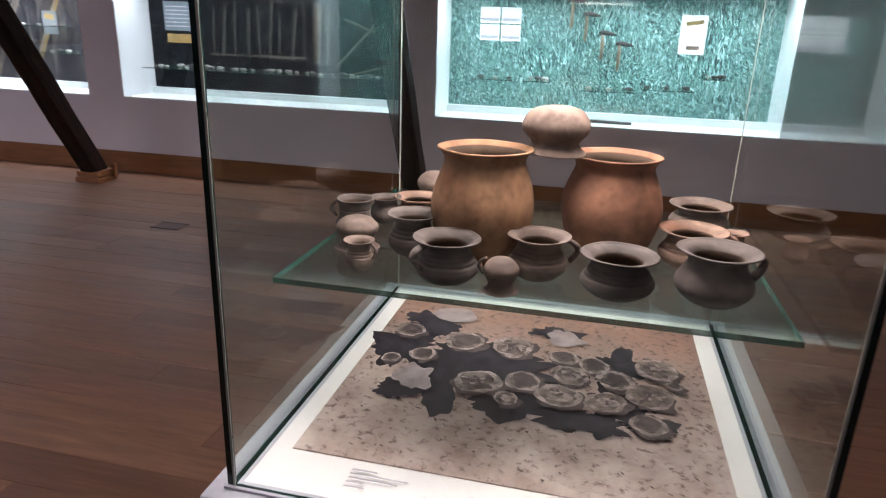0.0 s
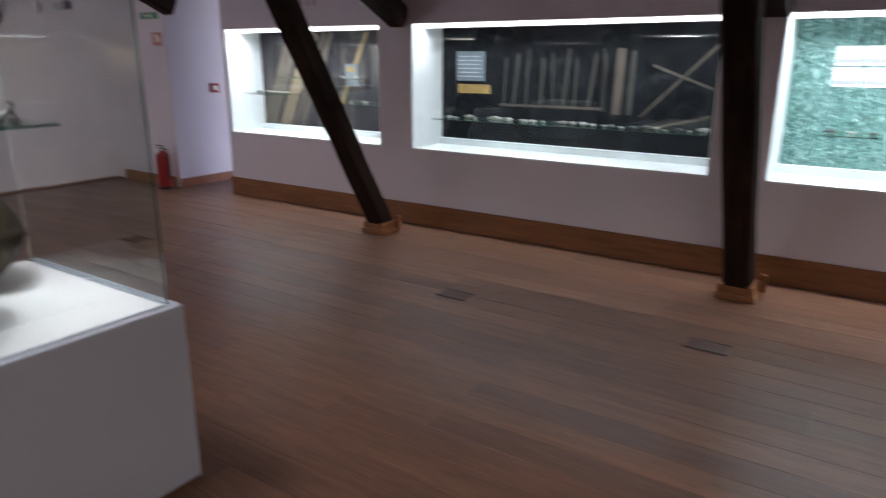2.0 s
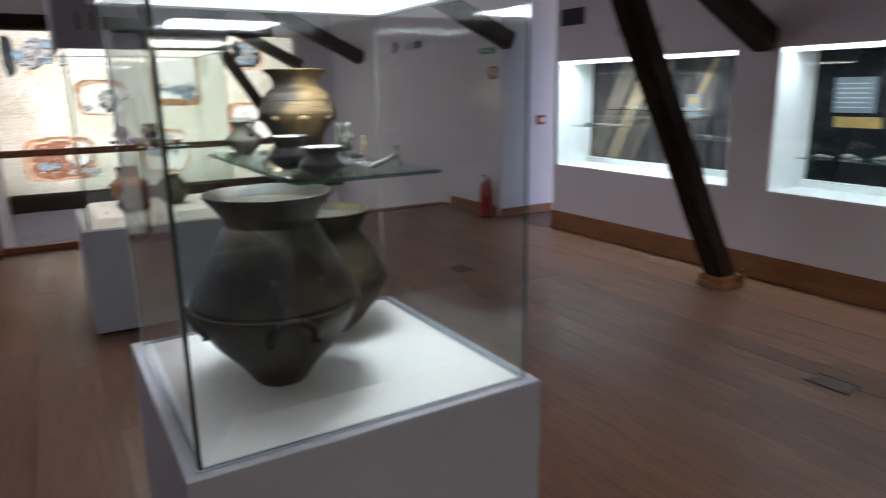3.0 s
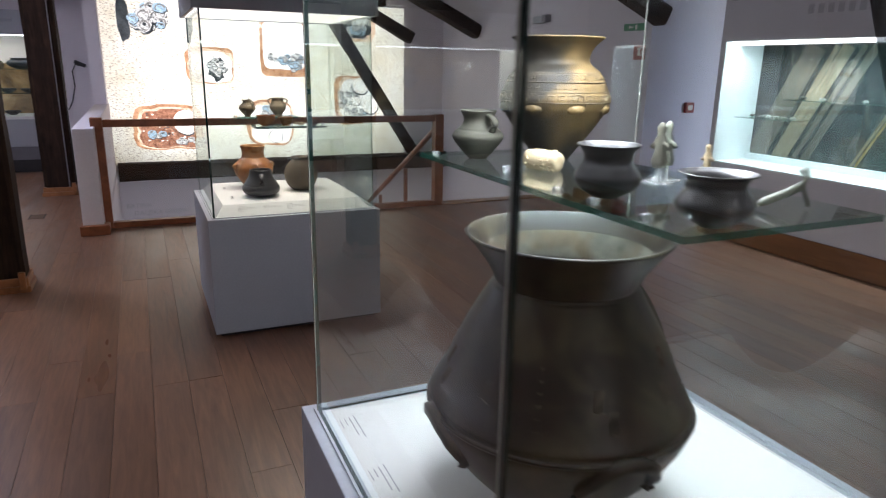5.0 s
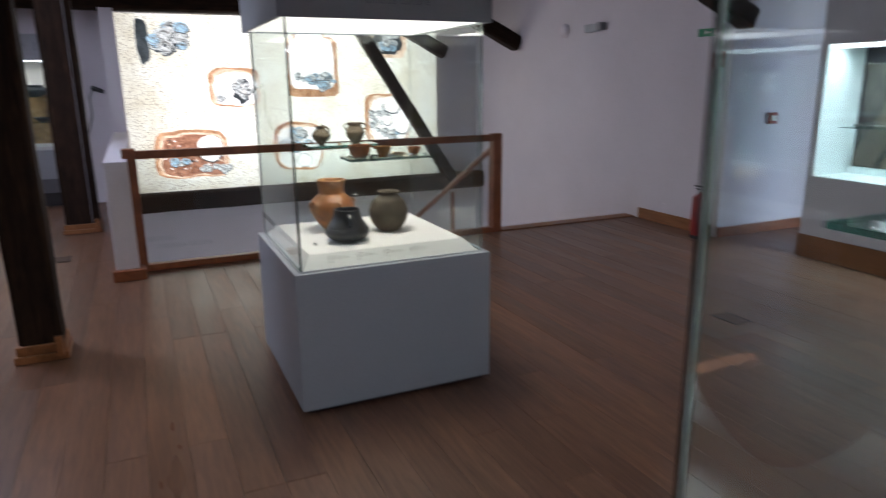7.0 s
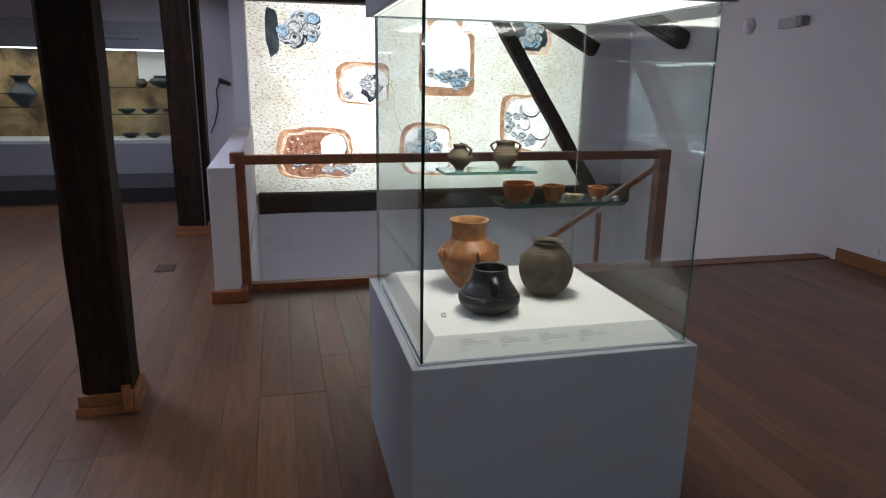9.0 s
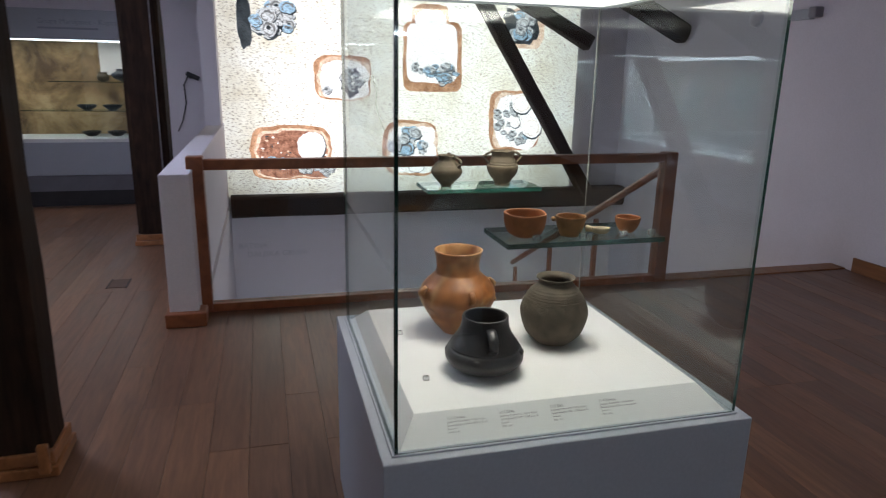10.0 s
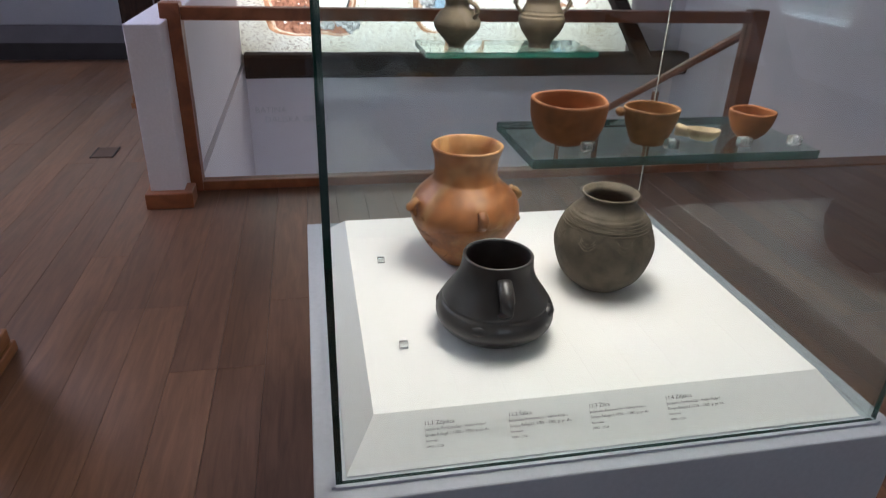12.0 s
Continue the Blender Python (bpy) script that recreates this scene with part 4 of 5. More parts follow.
lid = thing("lid_pot", -0.513, 1.742, Y + 0.198, "upturned rough clay pot bridging two jar rims", "pot")
bm = vessel(bmesh.new(), [(0.022, 0), (0.048, 0.008), (0.062, 0.028), (0.061, 0.046), (0.047, 0.062), (0.045, 0.070), (0.060, 0.086)], 0.005, 44, 0.06, 4.0)
bmesh.ops.transform(bm, matrix=Matrix.Translation((0, 0, 0.088)) @ Matrix.Rotation(math.pi, 4, "X"), verts=bm.verts[:])
part("body", bm, clay("rough_grey_clay", (0.12, 0.082, 0.064), (0.27, 0.20, 0.16), 0.85, (0.16, 0.10, 0.075), 9), lid, smooth=True)

# dig photograph under the shelf
PX0, PX1, PY0, PY1 = -0.903, -0.155, 1.396, 2.138
ph, t, p = nodes_of("dig_photo")
v = coords(t)
n1 = noise_tex(t, v, 7, 7, 0.65)
n2 = noise_tex(t, v, 60, 5, 0.7)
c1 = ramp(t, n1, [(0.3, (0.20, 0.138, 0.115)), (0.5, (0.36, 0.28, 0.245)), (0.7, (0.50, 0.425, 0.39))]).outputs[0]
c2 = ramp(t, n2, [(0.34, (0.35, 0.27, 0.24)), (0.46, (1, 1, 1)), (0.7, (1.1, 1.05, 1.0))]).outputs[0]
sepp = t.nodes.new("ShaderNodeSeparateXYZ")
t.links.new(v, sepp.inputs[0])
plusp = node(t, "ShaderNodeMath")
t.links.new(sepp.outputs[1], plusp.inputs[0])
t.links.new(n1, plusp.inputs[1])
back = ramp(t, plusp.outputs[0], [(0.28, (1.12, 1.14, 1.16)), (0.52, (1.0, 0.97, 0.95)), (0.78, (0.66, 0.50, 0.42))]).outputs[0]
earth = mixc(t, 1.0, c1, back, "MULTIPLY")
t.links.new(mixc(t, 1.0, earth, c2, "MULTIPLY"), p.inputs["Base Color"])
p.inputs["Roughness"].default_value = 0.5
photo = thing("dig_photograph", -0.529, 1.767, 0.686, "printed photograph of pots in an excavation pit", "photograph")
sheet = part("sheet", boxes((PX0 + 0.529, PX1 + 0.529, PY0 - 1.767, PY1 - 1.767, 0, 0.003)), ph, photo)
base = part("mount", boxes((-0.4635 + 0.05, 0.4635 - 0.05, -CASE_W / 2 + 0.05, CASE_W / 2 - 0.05, 0.6852, 0.6858)), DECK, case_a, "white mounting board")
SHADE = plain("print_black", (0.022, 0.019, 0.026), 0.55, 0.6, 25)
PRINT_POT = plain("print_pot", (0.31, 0.245, 0.222), 0.55, 0.75, 55)
PRINT_DARK = plain("print_pot_dark", (0.085, 0.065, 0.06), 0.55, 0.4, 40)


def blob(bm, x, y, z, rx, ry, rough=0.3, seed=0.0, rot=0.0, inner=0.0, n=40):
    """A flat uneven patch or ring."""
    o, i = [], []
    for k in range(n):
        a = 2 * math.pi * k / n
        q = 1 + rough * (noise.noise(Vector((math.cos(a) * 1.6 + seed, math.sin(a) * 1.6, seed))) + 0.5 * noise.noise(Vector((math.cos(a) * 5 + seed, math.sin(a) * 5, seed))))
        u, w = rx * q * math.cos(a), ry * q * math.sin(a)
        cr, sr = math.cos(rot), math.sin(rot)
        o.append(bm.verts.new((x + u * cr - w * sr, y + u * sr + w * cr, z)))
        if inner:
            i.append(bm.verts.new((x + inner * (u * cr - w * sr), y + inner * (u * sr + w * cr), z)))
    if inner:
        for k in range(n):
            bm.faces.new((o[k], o[(k + 1) % n], i[(k + 1) % n], i[k]))
    else:
        bm.faces.new(o)
    return bm


PRINT_SOIL = plain("print_soil", (0.17, 0.127, 0.112), 0.55, 0.75, 40)
PIT = [(-0.288, 0.079, 0.061, 0.075), (-0.156, 0.058, 0.094, 0.081), (-0.176, -0.068, 0.047, 0.076), (-0.019, -0.116, 0.075, 0.044), (0.08, -0.138, 0.07, 0.034),
       (0.158, -0.149, 0.032, 0.031), (0.197, 0.099, 0.051, 0.057), (0.179, -0.05, 0.046, 0.059), (0.237, -0.129, 0.044, 0.028), (-0.252, 0.205, 0.057, 0.062),
       (0.03, 0.23, 0.042, 0.026), (-0.073, 0.026, 0.091, 0.051), (-0.259, -0.136, 0.026, 0.025)]
bm = bmesh.new()
for k, (x, y, rx, ry) in enumerate(PIT):
    blob(bm, x, y, 0.0040 + 0.0003 * k, rx * 1.3, ry * 1.22, 0.75, k * 1.7, 0.0, 0, 64)
part("shadow_print", bm, SHADE, sheet, "dark printed pit shadows")
# (x, y, radius, what fills the mouth: 0 dark, 1 rubble, 2 soil)
POTS = [(-0.305, 0.147, 0.038, 0), (-0.167, 0.123, 0.049, 0), (-0.05, 0.125, 0.053, 1), (-0.308, -0.008, 0.024, 0), (-0.244, 0.03, 0.031, 0), (0.069, 0.104, 0.037, 0),
        (0.137, 0.083, 0.039, 0), (0.087, 0.022, 0.042, 2), (0.182, 0.028, 0.041, 0), (0.272, 0.102, 0.049, 1), (-0.1, -0.06, 0.052, 1), (-0.008, -0.031, 0.040, 0),
        (0.068, -0.072, 0.048, 2), (0.163, -0.068, 0.042, 2), (0.249, -0.024, 0.049, 1), (0.241, -0.13, 0.036, 0), (-0.034, -0.113, 0.026, 2), (0.303, 0.036, 0.018, 0)]
rp = random.Random(3)
domes = bmesh.new()
blob(domes, -0.218, 0.262, 0.0080, 0.058, 0.042, 0.2, 1.0)
blob(domes, 0.066, 0.205, 0.0080, 0.050, 0.040, 0.45, 3.0, -0.7)
blob(domes, -0.235, -0.075, 0.0080, 0.040, 0.050, 0.5, 6.0, 0.4)
part("dome_print", domes, plain("print_dome", (0.30, 0.25, 0.245), 0.55, 0.35, 20), sheet, "printed pale upturned pots")
rims, mouths, soils, bits = bmesh.new(), bmesh.new(), bmesh.new(), bmesh.new()
for k, (x, y, r, kind) in enumerate(POTS):
    rot, sq = rp.uniform(0, 3), rp.uniform(0.85, 1.0)
    blob(mouths, x + 0.006, y - 0.009, 0.0078 + 0.0002 * k, r * 1.08, r * sq * 1.08, 0.3, k * 1.9, rot, 0, 30)
    blob(rims, x, y, 0.0079 + 0.0002 * k, r, r * sq, 0.16, k * 2.3, rot, 0, 34)
    if kind == 0:
        blob(soils, x, y, 0.00795 + 0.0002 * k, r * 0.80, r * sq * 0.78, 0.25, k * 1.3, rot, 0, 26)
        blob(mouths, x + r * 0.06, y + r * 0.10, 0.0080 + 0.0002 * k, r * 0.70, r * sq * 0.60, 0.35, k * 1.3, rot, 0, 26)
    else:
        blob(soils, x, y, 0.00795 + 0.0002 * k, r * 0.80, r * sq * 0.78, 0.4, k * 1.3, rot, 0, 26)
        if kind == 2:
            blob(rims, x + r * 0.05, y - r * 0.05, 0.0080 + 0.0002 * k, r * 0.55, r * sq * 0.5, 0.4, k * 3.1, rot, 0, 22)
        for j in range(16 if kind == 1 else 5):
            a, d = rp.uniform(0, 6.3), rp.uniform(0.0, 0.72) * r
            blob(bits if j % 2 else mouths, x + d * math.cos(a), y + d * sq * math.sin(a), 0.0122 + 0.0001 * j, r * rp.uniform(0.08, 0.24), r * rp.uniform(0.05, 0.12), 0.7, k + j * 3.0, a, 0, 9)
for k in range(170):
    x, y = rp.uniform(-0.36, 0.36), rp.uniform(-0.35, 0.35)
    blob(mouths, x, y, 0.0034 + 0.000003 * k, rp.uniform(0.002, 0.008), rp.uniform(0.001, 0.0032), 0.7, k * 1.1, rp.uniform(-1.0, -0.3), 0, 8)
part("pot_print", rims, PRINT_POT, sheet, "printed pale pot rims")
part("pot_inside_print", mouths, PRINT_DARK, sheet, "printed dark pot mouths")
part("pot_soil_print", soils, PRINT_SOIL, sheet, "printed soil inside pots")
part("rubble_print", bits, PRINT_POT, sheet, "printed pale rubble")


# ---- niches ----
def backdrop(name, kind):
    m, t, p = nodes_of(name)
    v = coords(t)
    if kind == 0:  # reconstruction with leaning logs
        streak = noise_tex(t, coords(t, (7, 1, 1.6)), 1.6, 6, 0.6, 0.6)
        c = ramp(t, streak, [(0.35, (0.012, 0.012, 0.017)), (0.55, (0.045, 0.042, 0.045)), (0.75, (0.15, 0.13, 0.115))]).outputs[0]
    elif kind == 1:  # dark settlement picture
        streak = noise_tex(t, coords(t, (2.5, 1, 3)), 2.4, 8, 0.7, 0.8)
        c = ramp(t, streak, [(0.40, (0.003, 0.004, 0.006)), (0.56, (0.010, 0.013, 0.016)), (0.78, (0.075, 0.085, 0.08))]).outputs[0]
    else:  # teal grass
        def rotated(angle, scale):
            mp = node(t, "ShaderNodeMapping")
            mp.inputs["Rotation"].default_value = (0, radians(angle), 0)
            mp.inputs["Scale"].default_value = scale
            t.links.new(v, mp.inputs["Vector"])
            return mp.outputs[0]
        blades = noise_tex(t, rotated(24, (34, 1, 9)), 1.5, 6, 0.66, 1.6)
        leaves = noise_tex(t, rotated(-30, (24, 1, 12)), 1.7, 7, 0.7, 2.4)
        low = noise_tex(t, v, 1.6, 4, 0.5, 0.5)
        stops = [(0.39, (0.006, 0.040, 0.036)), (0.46, (0.04, 0.135, 0.12)), (0.52, (0.11, 0.27, 0.24)), (0.57, (0.22, 0.43, 0.40)), (0.63, (0.70, 0.84, 0.82))]
        c = mixc(t, ramp(t, low, [(0.42, (0, 0, 0)), (0.58, (1, 1, 1))]).outputs[0], ramp(t, blades, stops).outputs[0], ramp(t, leaves, stops).outputs[0])
    t.links.new(c, p.inputs["Base Color"])
    p.inputs["Roughness"].default_value = 0.6
    p.inputs["Specular IOR Level"].default_value = 0.5 if kind == 2 else 0.12
    return m


PRINTS = [backdrop("log_print", 0), backdrop("settlement_print", 1), backdrop("grass_print", 2)]
NAMES = ["lit wall niche with a print of leaning logs", "lit wall niche with a dark settlement print", "lit wall niche with a teal grass print"]
TUBE = glow("niche_tube", (0.92, 0.98, 1.0), 5.0)
niches, backs = [], []
for n, (a, b) in enumerate(NICHES):
    cx, w = (a + b) / 2, (b - a) / 2
    ni = thing("display_niche", cx, NW, NICHE_Z0, NAMES[n], "display niche", "wall niches")
    niches.append(ni)
    H = NICHE_Z1 - NICHE_Z0
    e = 0.012
    part("side_panel", boxes((-w, -w + e, 0.003, NICHE_D, e, H - e)), LINING, ni)
    part("side_panel", boxes((w - e, w, 0.003, NICHE_D, e, H - e)), LINING, ni)
    part("sill", boxes((-w, w, -0.004, NICHE_D, 0, e), (-w, w, NICHE_D - 0.06, NICHE_D, e, 0.07)), LINING, ni)
    part("top_panel", boxes((-w, w, 0.003, NICHE_D, H - e, H)), LINING, ni)
    backs.append(part("printed_back", boxes((-w + e, w - e, NICHE_D, NICHE_D + 0.01, e, H - e)), PRINTS[n], ni, ("log picture", "dark settlement picture", "teal grass picture")[n]))
    part("light_tube", boxes((-w + 0.03, w - 0.03, 0.02, 0.05, H - 0.045, H - e)), TUBE, ni, "glowing light tube").visible_shadow = False
    pane("glass_front", -w + 0.001, w - 0.001, 0.006, 0.012, e, H - e, ni, "y", outer=-1)

YB = NICHE_D
PRINT_LOG = wood("print_log", (0.16, 0.11, 0.07), (0.42, 0.33, 0.22), 0.5, (14, 14, 2))
PRINT_LOGD = wood("print_log_dark", (0.07, 0.055, 0.045), (0.20, 0.16, 0.12), 0.5, (14, 14, 2))
PRINT_LOGY = wood("print_log_yellow", (0.20, 0.12, 0.03), (0.52, 0.36, 0.12), 0.5, (14, 14, 2))
PRINT_POST = wood("print_post", (0.025, 0.028, 0.026), (0.115, 0.105, 0.08), 0.5, (14, 14, 2))
OCHRE = plain("ochre_print", (0.34, 0.22, 0.07), 0.5, 0.3, 12)
FINDS = clay("finds", (0.20, 0.19, 0.17), (0.42, 0.40, 0.36), 0.8, None, 12)
FINDSD = clay("dark_finds", (0.05, 0.05, 0.05), (0.13, 0.12, 0.11), 0.8, None, 12)


def strip(ni, name, x0, z0, x1, z1, w, mat, depth=0.004, label=""):
    """A printed strip on the back, from one point to another."""
    dx, dz = x1 - x0, z1 - z0
    L = math.hypot(dx, dz)
    ob = part(name, boxes((-w / 2, w / 2, -depth, 0, 0, L)), mat, backs[niches.index(ni)], label)
    ob.matrix_basis = Matrix.Translation((x0, YB - 0.001, z0)) @ Matrix.Rotation(math.atan2(dx, dz), 4, "Y")
    return ob


def niche_shelf(ni, x0, x1, z, y0=0.16):
    pane("glass_shelf", x0, x1, y0, YB - 0.005, z - 0.006, z, ni, "z", SHELF_GLASS, SHELF_EDGE)


def find(n, x, z, r, mat, y=0.33, kind="find", label="small ancient find on a glass shelf"):
    cx = (NICHES[n][0] + NICHES[n][1]) / 2
    ob = thing(kind, cx + x, NW + y, NICHE_Z0 + z, label, "find", "finds in the niches", random.uniform(0, 360))
    bm = bmesh.new()
    bmesh.ops.create_icosphere(bm, subdivisions=2, radius=r)
    for vv in bm.verts:
        q = 1 + 0.35 * noise.noise(vv.co * (1.8 / r) + Vector((x * 9, z * 5, n)))
        vv.co = Vector((vv.co.x * q * 1.4, vv.co.y * q, vv.co.z * q * 0.55))
    lo = min(vv.co.z for vv in bm.verts)
    for vv in bm.verts:
        vv.co.z -= lo
    part("piece", bm, mat, ob, smooth=True)


# logs
for k, (x0, x1, w, m) in enumerate(((-0.98, -0.50, 0.20, PRINT_LOGD), (-0.78, -0.30, 0.05, PRINT_LOG), (-0.70, -0.20, 0.11, PRINT_LOG), (-0.57, -0.06, 0.045, PRINT_LOGD),
                                 (-0.46, 0.04, 0.07, PRINT_LOGD), (-0.02, 0.50, 0.022, PRINT_LOG), (0.02, 0.53, 0.018, PRINT_LOGY))):
    strip(niches[0], "log_print", x0, 0.06, x1, 1.05, w, m, 0.003 + 0.0006 * k)
for z, a, b in ((0.42, -1.0, -0.45), (0.60, -0.5, 0.55), (0.36, 0.35, 0.95)):
    niche_shelf(niches[0], a, b, z)
    for k in range(6):
        find(0, a + 0.06 + (b - a - 0.12) * k / 5, z, random.uniform(0.012, 0.028), random.choice((FINDS, FINDS, FINDSD)))
strip(niches[0], "picture_card", 0.88, 0.45, 0.88, 0.80, 0.14, PAPER, 0.008, "pale picture card")
strip(niches[0], "picture_card", 0.30, 0.52, 0.30, 0.74, 0.16, plain("grey_card", (0.16, 0.18, 0.19), 0.7, 0.1), 0.010, "grey-blue card with an ochre drawing")
strip(niches[0], "drawing", 0.25, 0.69, 0.35, 0.68, 0.05, OCHRE, 0.012)
find(0, -0.80, 0.42, 0.03, FINDSD)
# dark settlement
strip(niches[1], "text_panel", -0.97, 0.60, -0.97, 0.86, 0.30, plain("caption_blue", (0.14, 0.18, 0.20), 0.5, 0.2), 0.006, "blue-grey caption panel")
for k in range(6):
    strip(niches[1], "caption", -1.1, 0.64 + 0.035 * k, -0.85 - 0.02 * (k % 2), 0.64 + 0.035 * k, 0.008, GREYINK, 0.009)
strip(niches[1], "text_panel", -0.93, 0.49, -0.93, 0.57, 0.34, OCHRE, 0.006, "ochre caption panel")
for k in range(9):
    strip(niches[1], "post_print", -0.62 + 0.115 * k + 0.02 * math.sin(k * 5), 0.38, -0.60 + 0.115 * k + 0.03 * math.sin(k * 3), 0.80 + 0.04 * (k % 3), 0.018 + 0.012 * (k % 2), PRINT_POST)
strip(niches[1], "post_print", 0.42, 0.36, 0.44, 0.88, 0.07, PRINT_LOGD)
strip(niches[1], "post_print", 0.30, 0.38, 0.31, 0.84, 0.03, PRINT_POST)
strip(niches[1], "post_print", 0.53, 0.36, 0.54, 0.86, 0.04, PRINT_POST)
strip(niches[1], "beam_print", -0.66, 0.40, 0.30, 0.40, 0.02, PRINT_LOGD, 0.006)
for k, (x0, z0, x1, z1) in enumerate(((0.62, 0.35, 1.22, 0.95), (0.70, 0.75, 1.25, 0.55), (0.65, 0.25, 1.25, 0.40))):
    strip(niches[1], "beam_print", x0, z0, x1, z1, 0.02, PRINT_LOGD, 0.006)
for a, b in ((-1.18, -0.12), (-0.10, 1.20)):
    niche_shelf(niches[1], a, b, 0.27)
    for k in range(15):
        find(1, a + 0.05 + (b - a - 0.1) * k / 14, 0.27, random.uniform(0.012, 0.032), random.choice((FINDS, FINDS, FINDSD)), 0.26 + 0.15 * random.random())
# teal niche: cards, axes, shelves
for x, z in ((-0.98, 0.76), (-0.80, 0.76), (-0.98, 0.62), (-0.80, 0.62)):
    strip(niches[2], "picture_card", x, z, x, z + 0.128, 0.165, PAPER, 0.006, "white card with a grey drawing")
    strip(niches[2], "drawing", x - 0.075, z + 0.03, x + 0.075, z + 0.03, 0.025, GREYINK, 0.008)
strip(niches[2], "picture_card", 0.66, 0.57, 0.66, 0.87, 0.20, PAPER, 0.006, "white card with an ochre drawing")
strip(niches[2], "drawing", 0.60, 0.80, 0.73, 0.82, 0.03, OCHRE, 0.008)
strip(niches[2], "drawing", 0.62, 0.62, 0.72, 0.62, 0.03, STONEC, 0.008)
for k in range(6):
    strip(niches[2], "caption", -0.60, 0.62 + 0.045 * k, -0.36 - 0.03 * (k % 2), 0.62 + 0.045 * k, 0.010, plain("teal_ink", (0.10, 0.20, 0.19), 0.5, 0.1), 0.004)
for x, z in ((-0.30, 0.74), (-0.18, 0.64), (-0.04, 0.50), (0.10, 0.42)):
    cx = (NICHES[2][0] + NICHES[2][1]) / 2
    ax = thing("stone_axe", cx + x, NW + 0.40, NICHE_Z0 + z, "hafted stone axe fixed on the niche back", "axe", "stone axes", -6)
    part("haft", tube(bmesh.new(), [(0, 0, 0), (0.004, 0, 0.11), (0.0, 0, 0.22)], 0.014, 8), PRINT_LOG, ax, smooth=True)
    part("head", tube(bmesh.new(), [(-0.03, 0, 0.21), (0.0, 0, 0.215), (0.06, 0, 0.208), (0.115, 0, 0.20)], [0.012, 0.02, 0.017, 0.006], 8), FINDSD, ax, smooth=True)
    part("bracket", tube(bmesh.new(), [(0, 0.0, 0.1), (0, 0.075, 0.1)], 0.004, 6), STEEL, ax)
for a, b, z in ((-1.06, -0.72, 0.32), (-0.64, -0.42, 0.32), (-0.16, 0.26, 0.27), (0.30, 0.70, 0.30), (0.75, 0.95, 0.40)):
    niche_shelf(niches[2], a, b, z)
    for k in range(3):
        find(2, a + 0.05 + (b - a - 0.1) * k / 2, z, random.uniform(0.018, 0.03), random.choice((FINDS, FINDSD, FINDS)))
cx = (NICHES[2][0] + NICHES[2][1]) / 2
club = thing("long_find", cx - 0.24, NW + 0.2, NICHE_Z0 + 0.024, "long green-brown wooden find on the niche floor", "find")
part("shaft", tube(bmesh.new(), [(-0.05, 0, 0), (0.2, 0, 0.005), (0.50, 0, 0.0)], [0.012, 0.014, 0.012], 8), FINDSD, club, smooth=True)

# faint lettering over the niches
for n, (x, count) in enumerate(((-6.4, 7), (-3.95, 9), (-0.9, 9))):
    for k in range(count):
        tagged(part("wall_letter", boxes((x + 0.085 * k, x + 0.05 + 0.085 * k, NW - 0.003, NW - 0.0005, 1.965, 2.035)), plain("grey_letter", (0.50, 0.47, 0.52), 0.8, 0.05)), "small grey letter mark on the wall", "lettering", "wall lettering")
gr = thing("vent_grille", -7.0, NW, 2.12, "dark slatted vent grille high in the wall", "vent")
part("frame", boxes((-0.17, 0.17, -0.012, -0.001, 0, 0.16)), DARK, gr)
for k in range(6):
    part("slat", boxes((-0.155, 0.155, -0.02, -0.012, 0.012 + 0.024 * k, 0.024 + 0.024 * k)), BLACK, gr)

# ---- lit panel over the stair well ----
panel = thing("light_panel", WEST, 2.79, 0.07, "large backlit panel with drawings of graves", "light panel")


def printed_glow(name, stops, strength, scale=6.0, fine=40.0):
    m, t, p = nodes_of(name)
    v = coords(t)
    a = noise_tex(t, v, scale, 5, 0.6)
    b = noise_tex(t, coords(t, (1, 1, 2.4)), fine, 4, 0.7)
    c = ramp(t, a, stops).outputs[0]
    c = mixc(t, 1.0, c, ramp(t, b, [(0.34, (0.30, 0.23, 0.16)), (0.47, (0.97, 0.96, 0.94)), (0.8, (1.05, 1.05, 1.05))]).outputs[0], "MULTIPLY")
    t.links.new(c, p.inputs["Base Color"])
    t.links.new(c, p.inputs["Emission Color"])
    p.inputs["Emission Strength"].default_value = strength * INDOOR
    p.inputs["Roughness"].default_value = 0.5
    return m


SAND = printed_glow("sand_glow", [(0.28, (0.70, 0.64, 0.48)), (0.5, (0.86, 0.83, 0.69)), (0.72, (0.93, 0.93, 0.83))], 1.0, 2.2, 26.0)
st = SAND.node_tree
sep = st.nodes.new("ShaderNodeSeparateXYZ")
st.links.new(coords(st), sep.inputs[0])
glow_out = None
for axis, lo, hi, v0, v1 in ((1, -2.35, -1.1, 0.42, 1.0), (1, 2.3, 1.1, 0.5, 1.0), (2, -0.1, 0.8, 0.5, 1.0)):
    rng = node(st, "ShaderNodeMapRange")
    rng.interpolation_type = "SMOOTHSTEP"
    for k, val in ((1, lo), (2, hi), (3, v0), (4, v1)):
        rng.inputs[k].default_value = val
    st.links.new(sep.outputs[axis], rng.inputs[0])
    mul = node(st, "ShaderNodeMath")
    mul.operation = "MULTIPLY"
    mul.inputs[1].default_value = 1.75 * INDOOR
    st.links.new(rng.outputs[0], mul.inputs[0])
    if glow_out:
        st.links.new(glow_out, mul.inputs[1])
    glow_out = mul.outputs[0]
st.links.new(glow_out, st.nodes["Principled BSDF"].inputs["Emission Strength"])
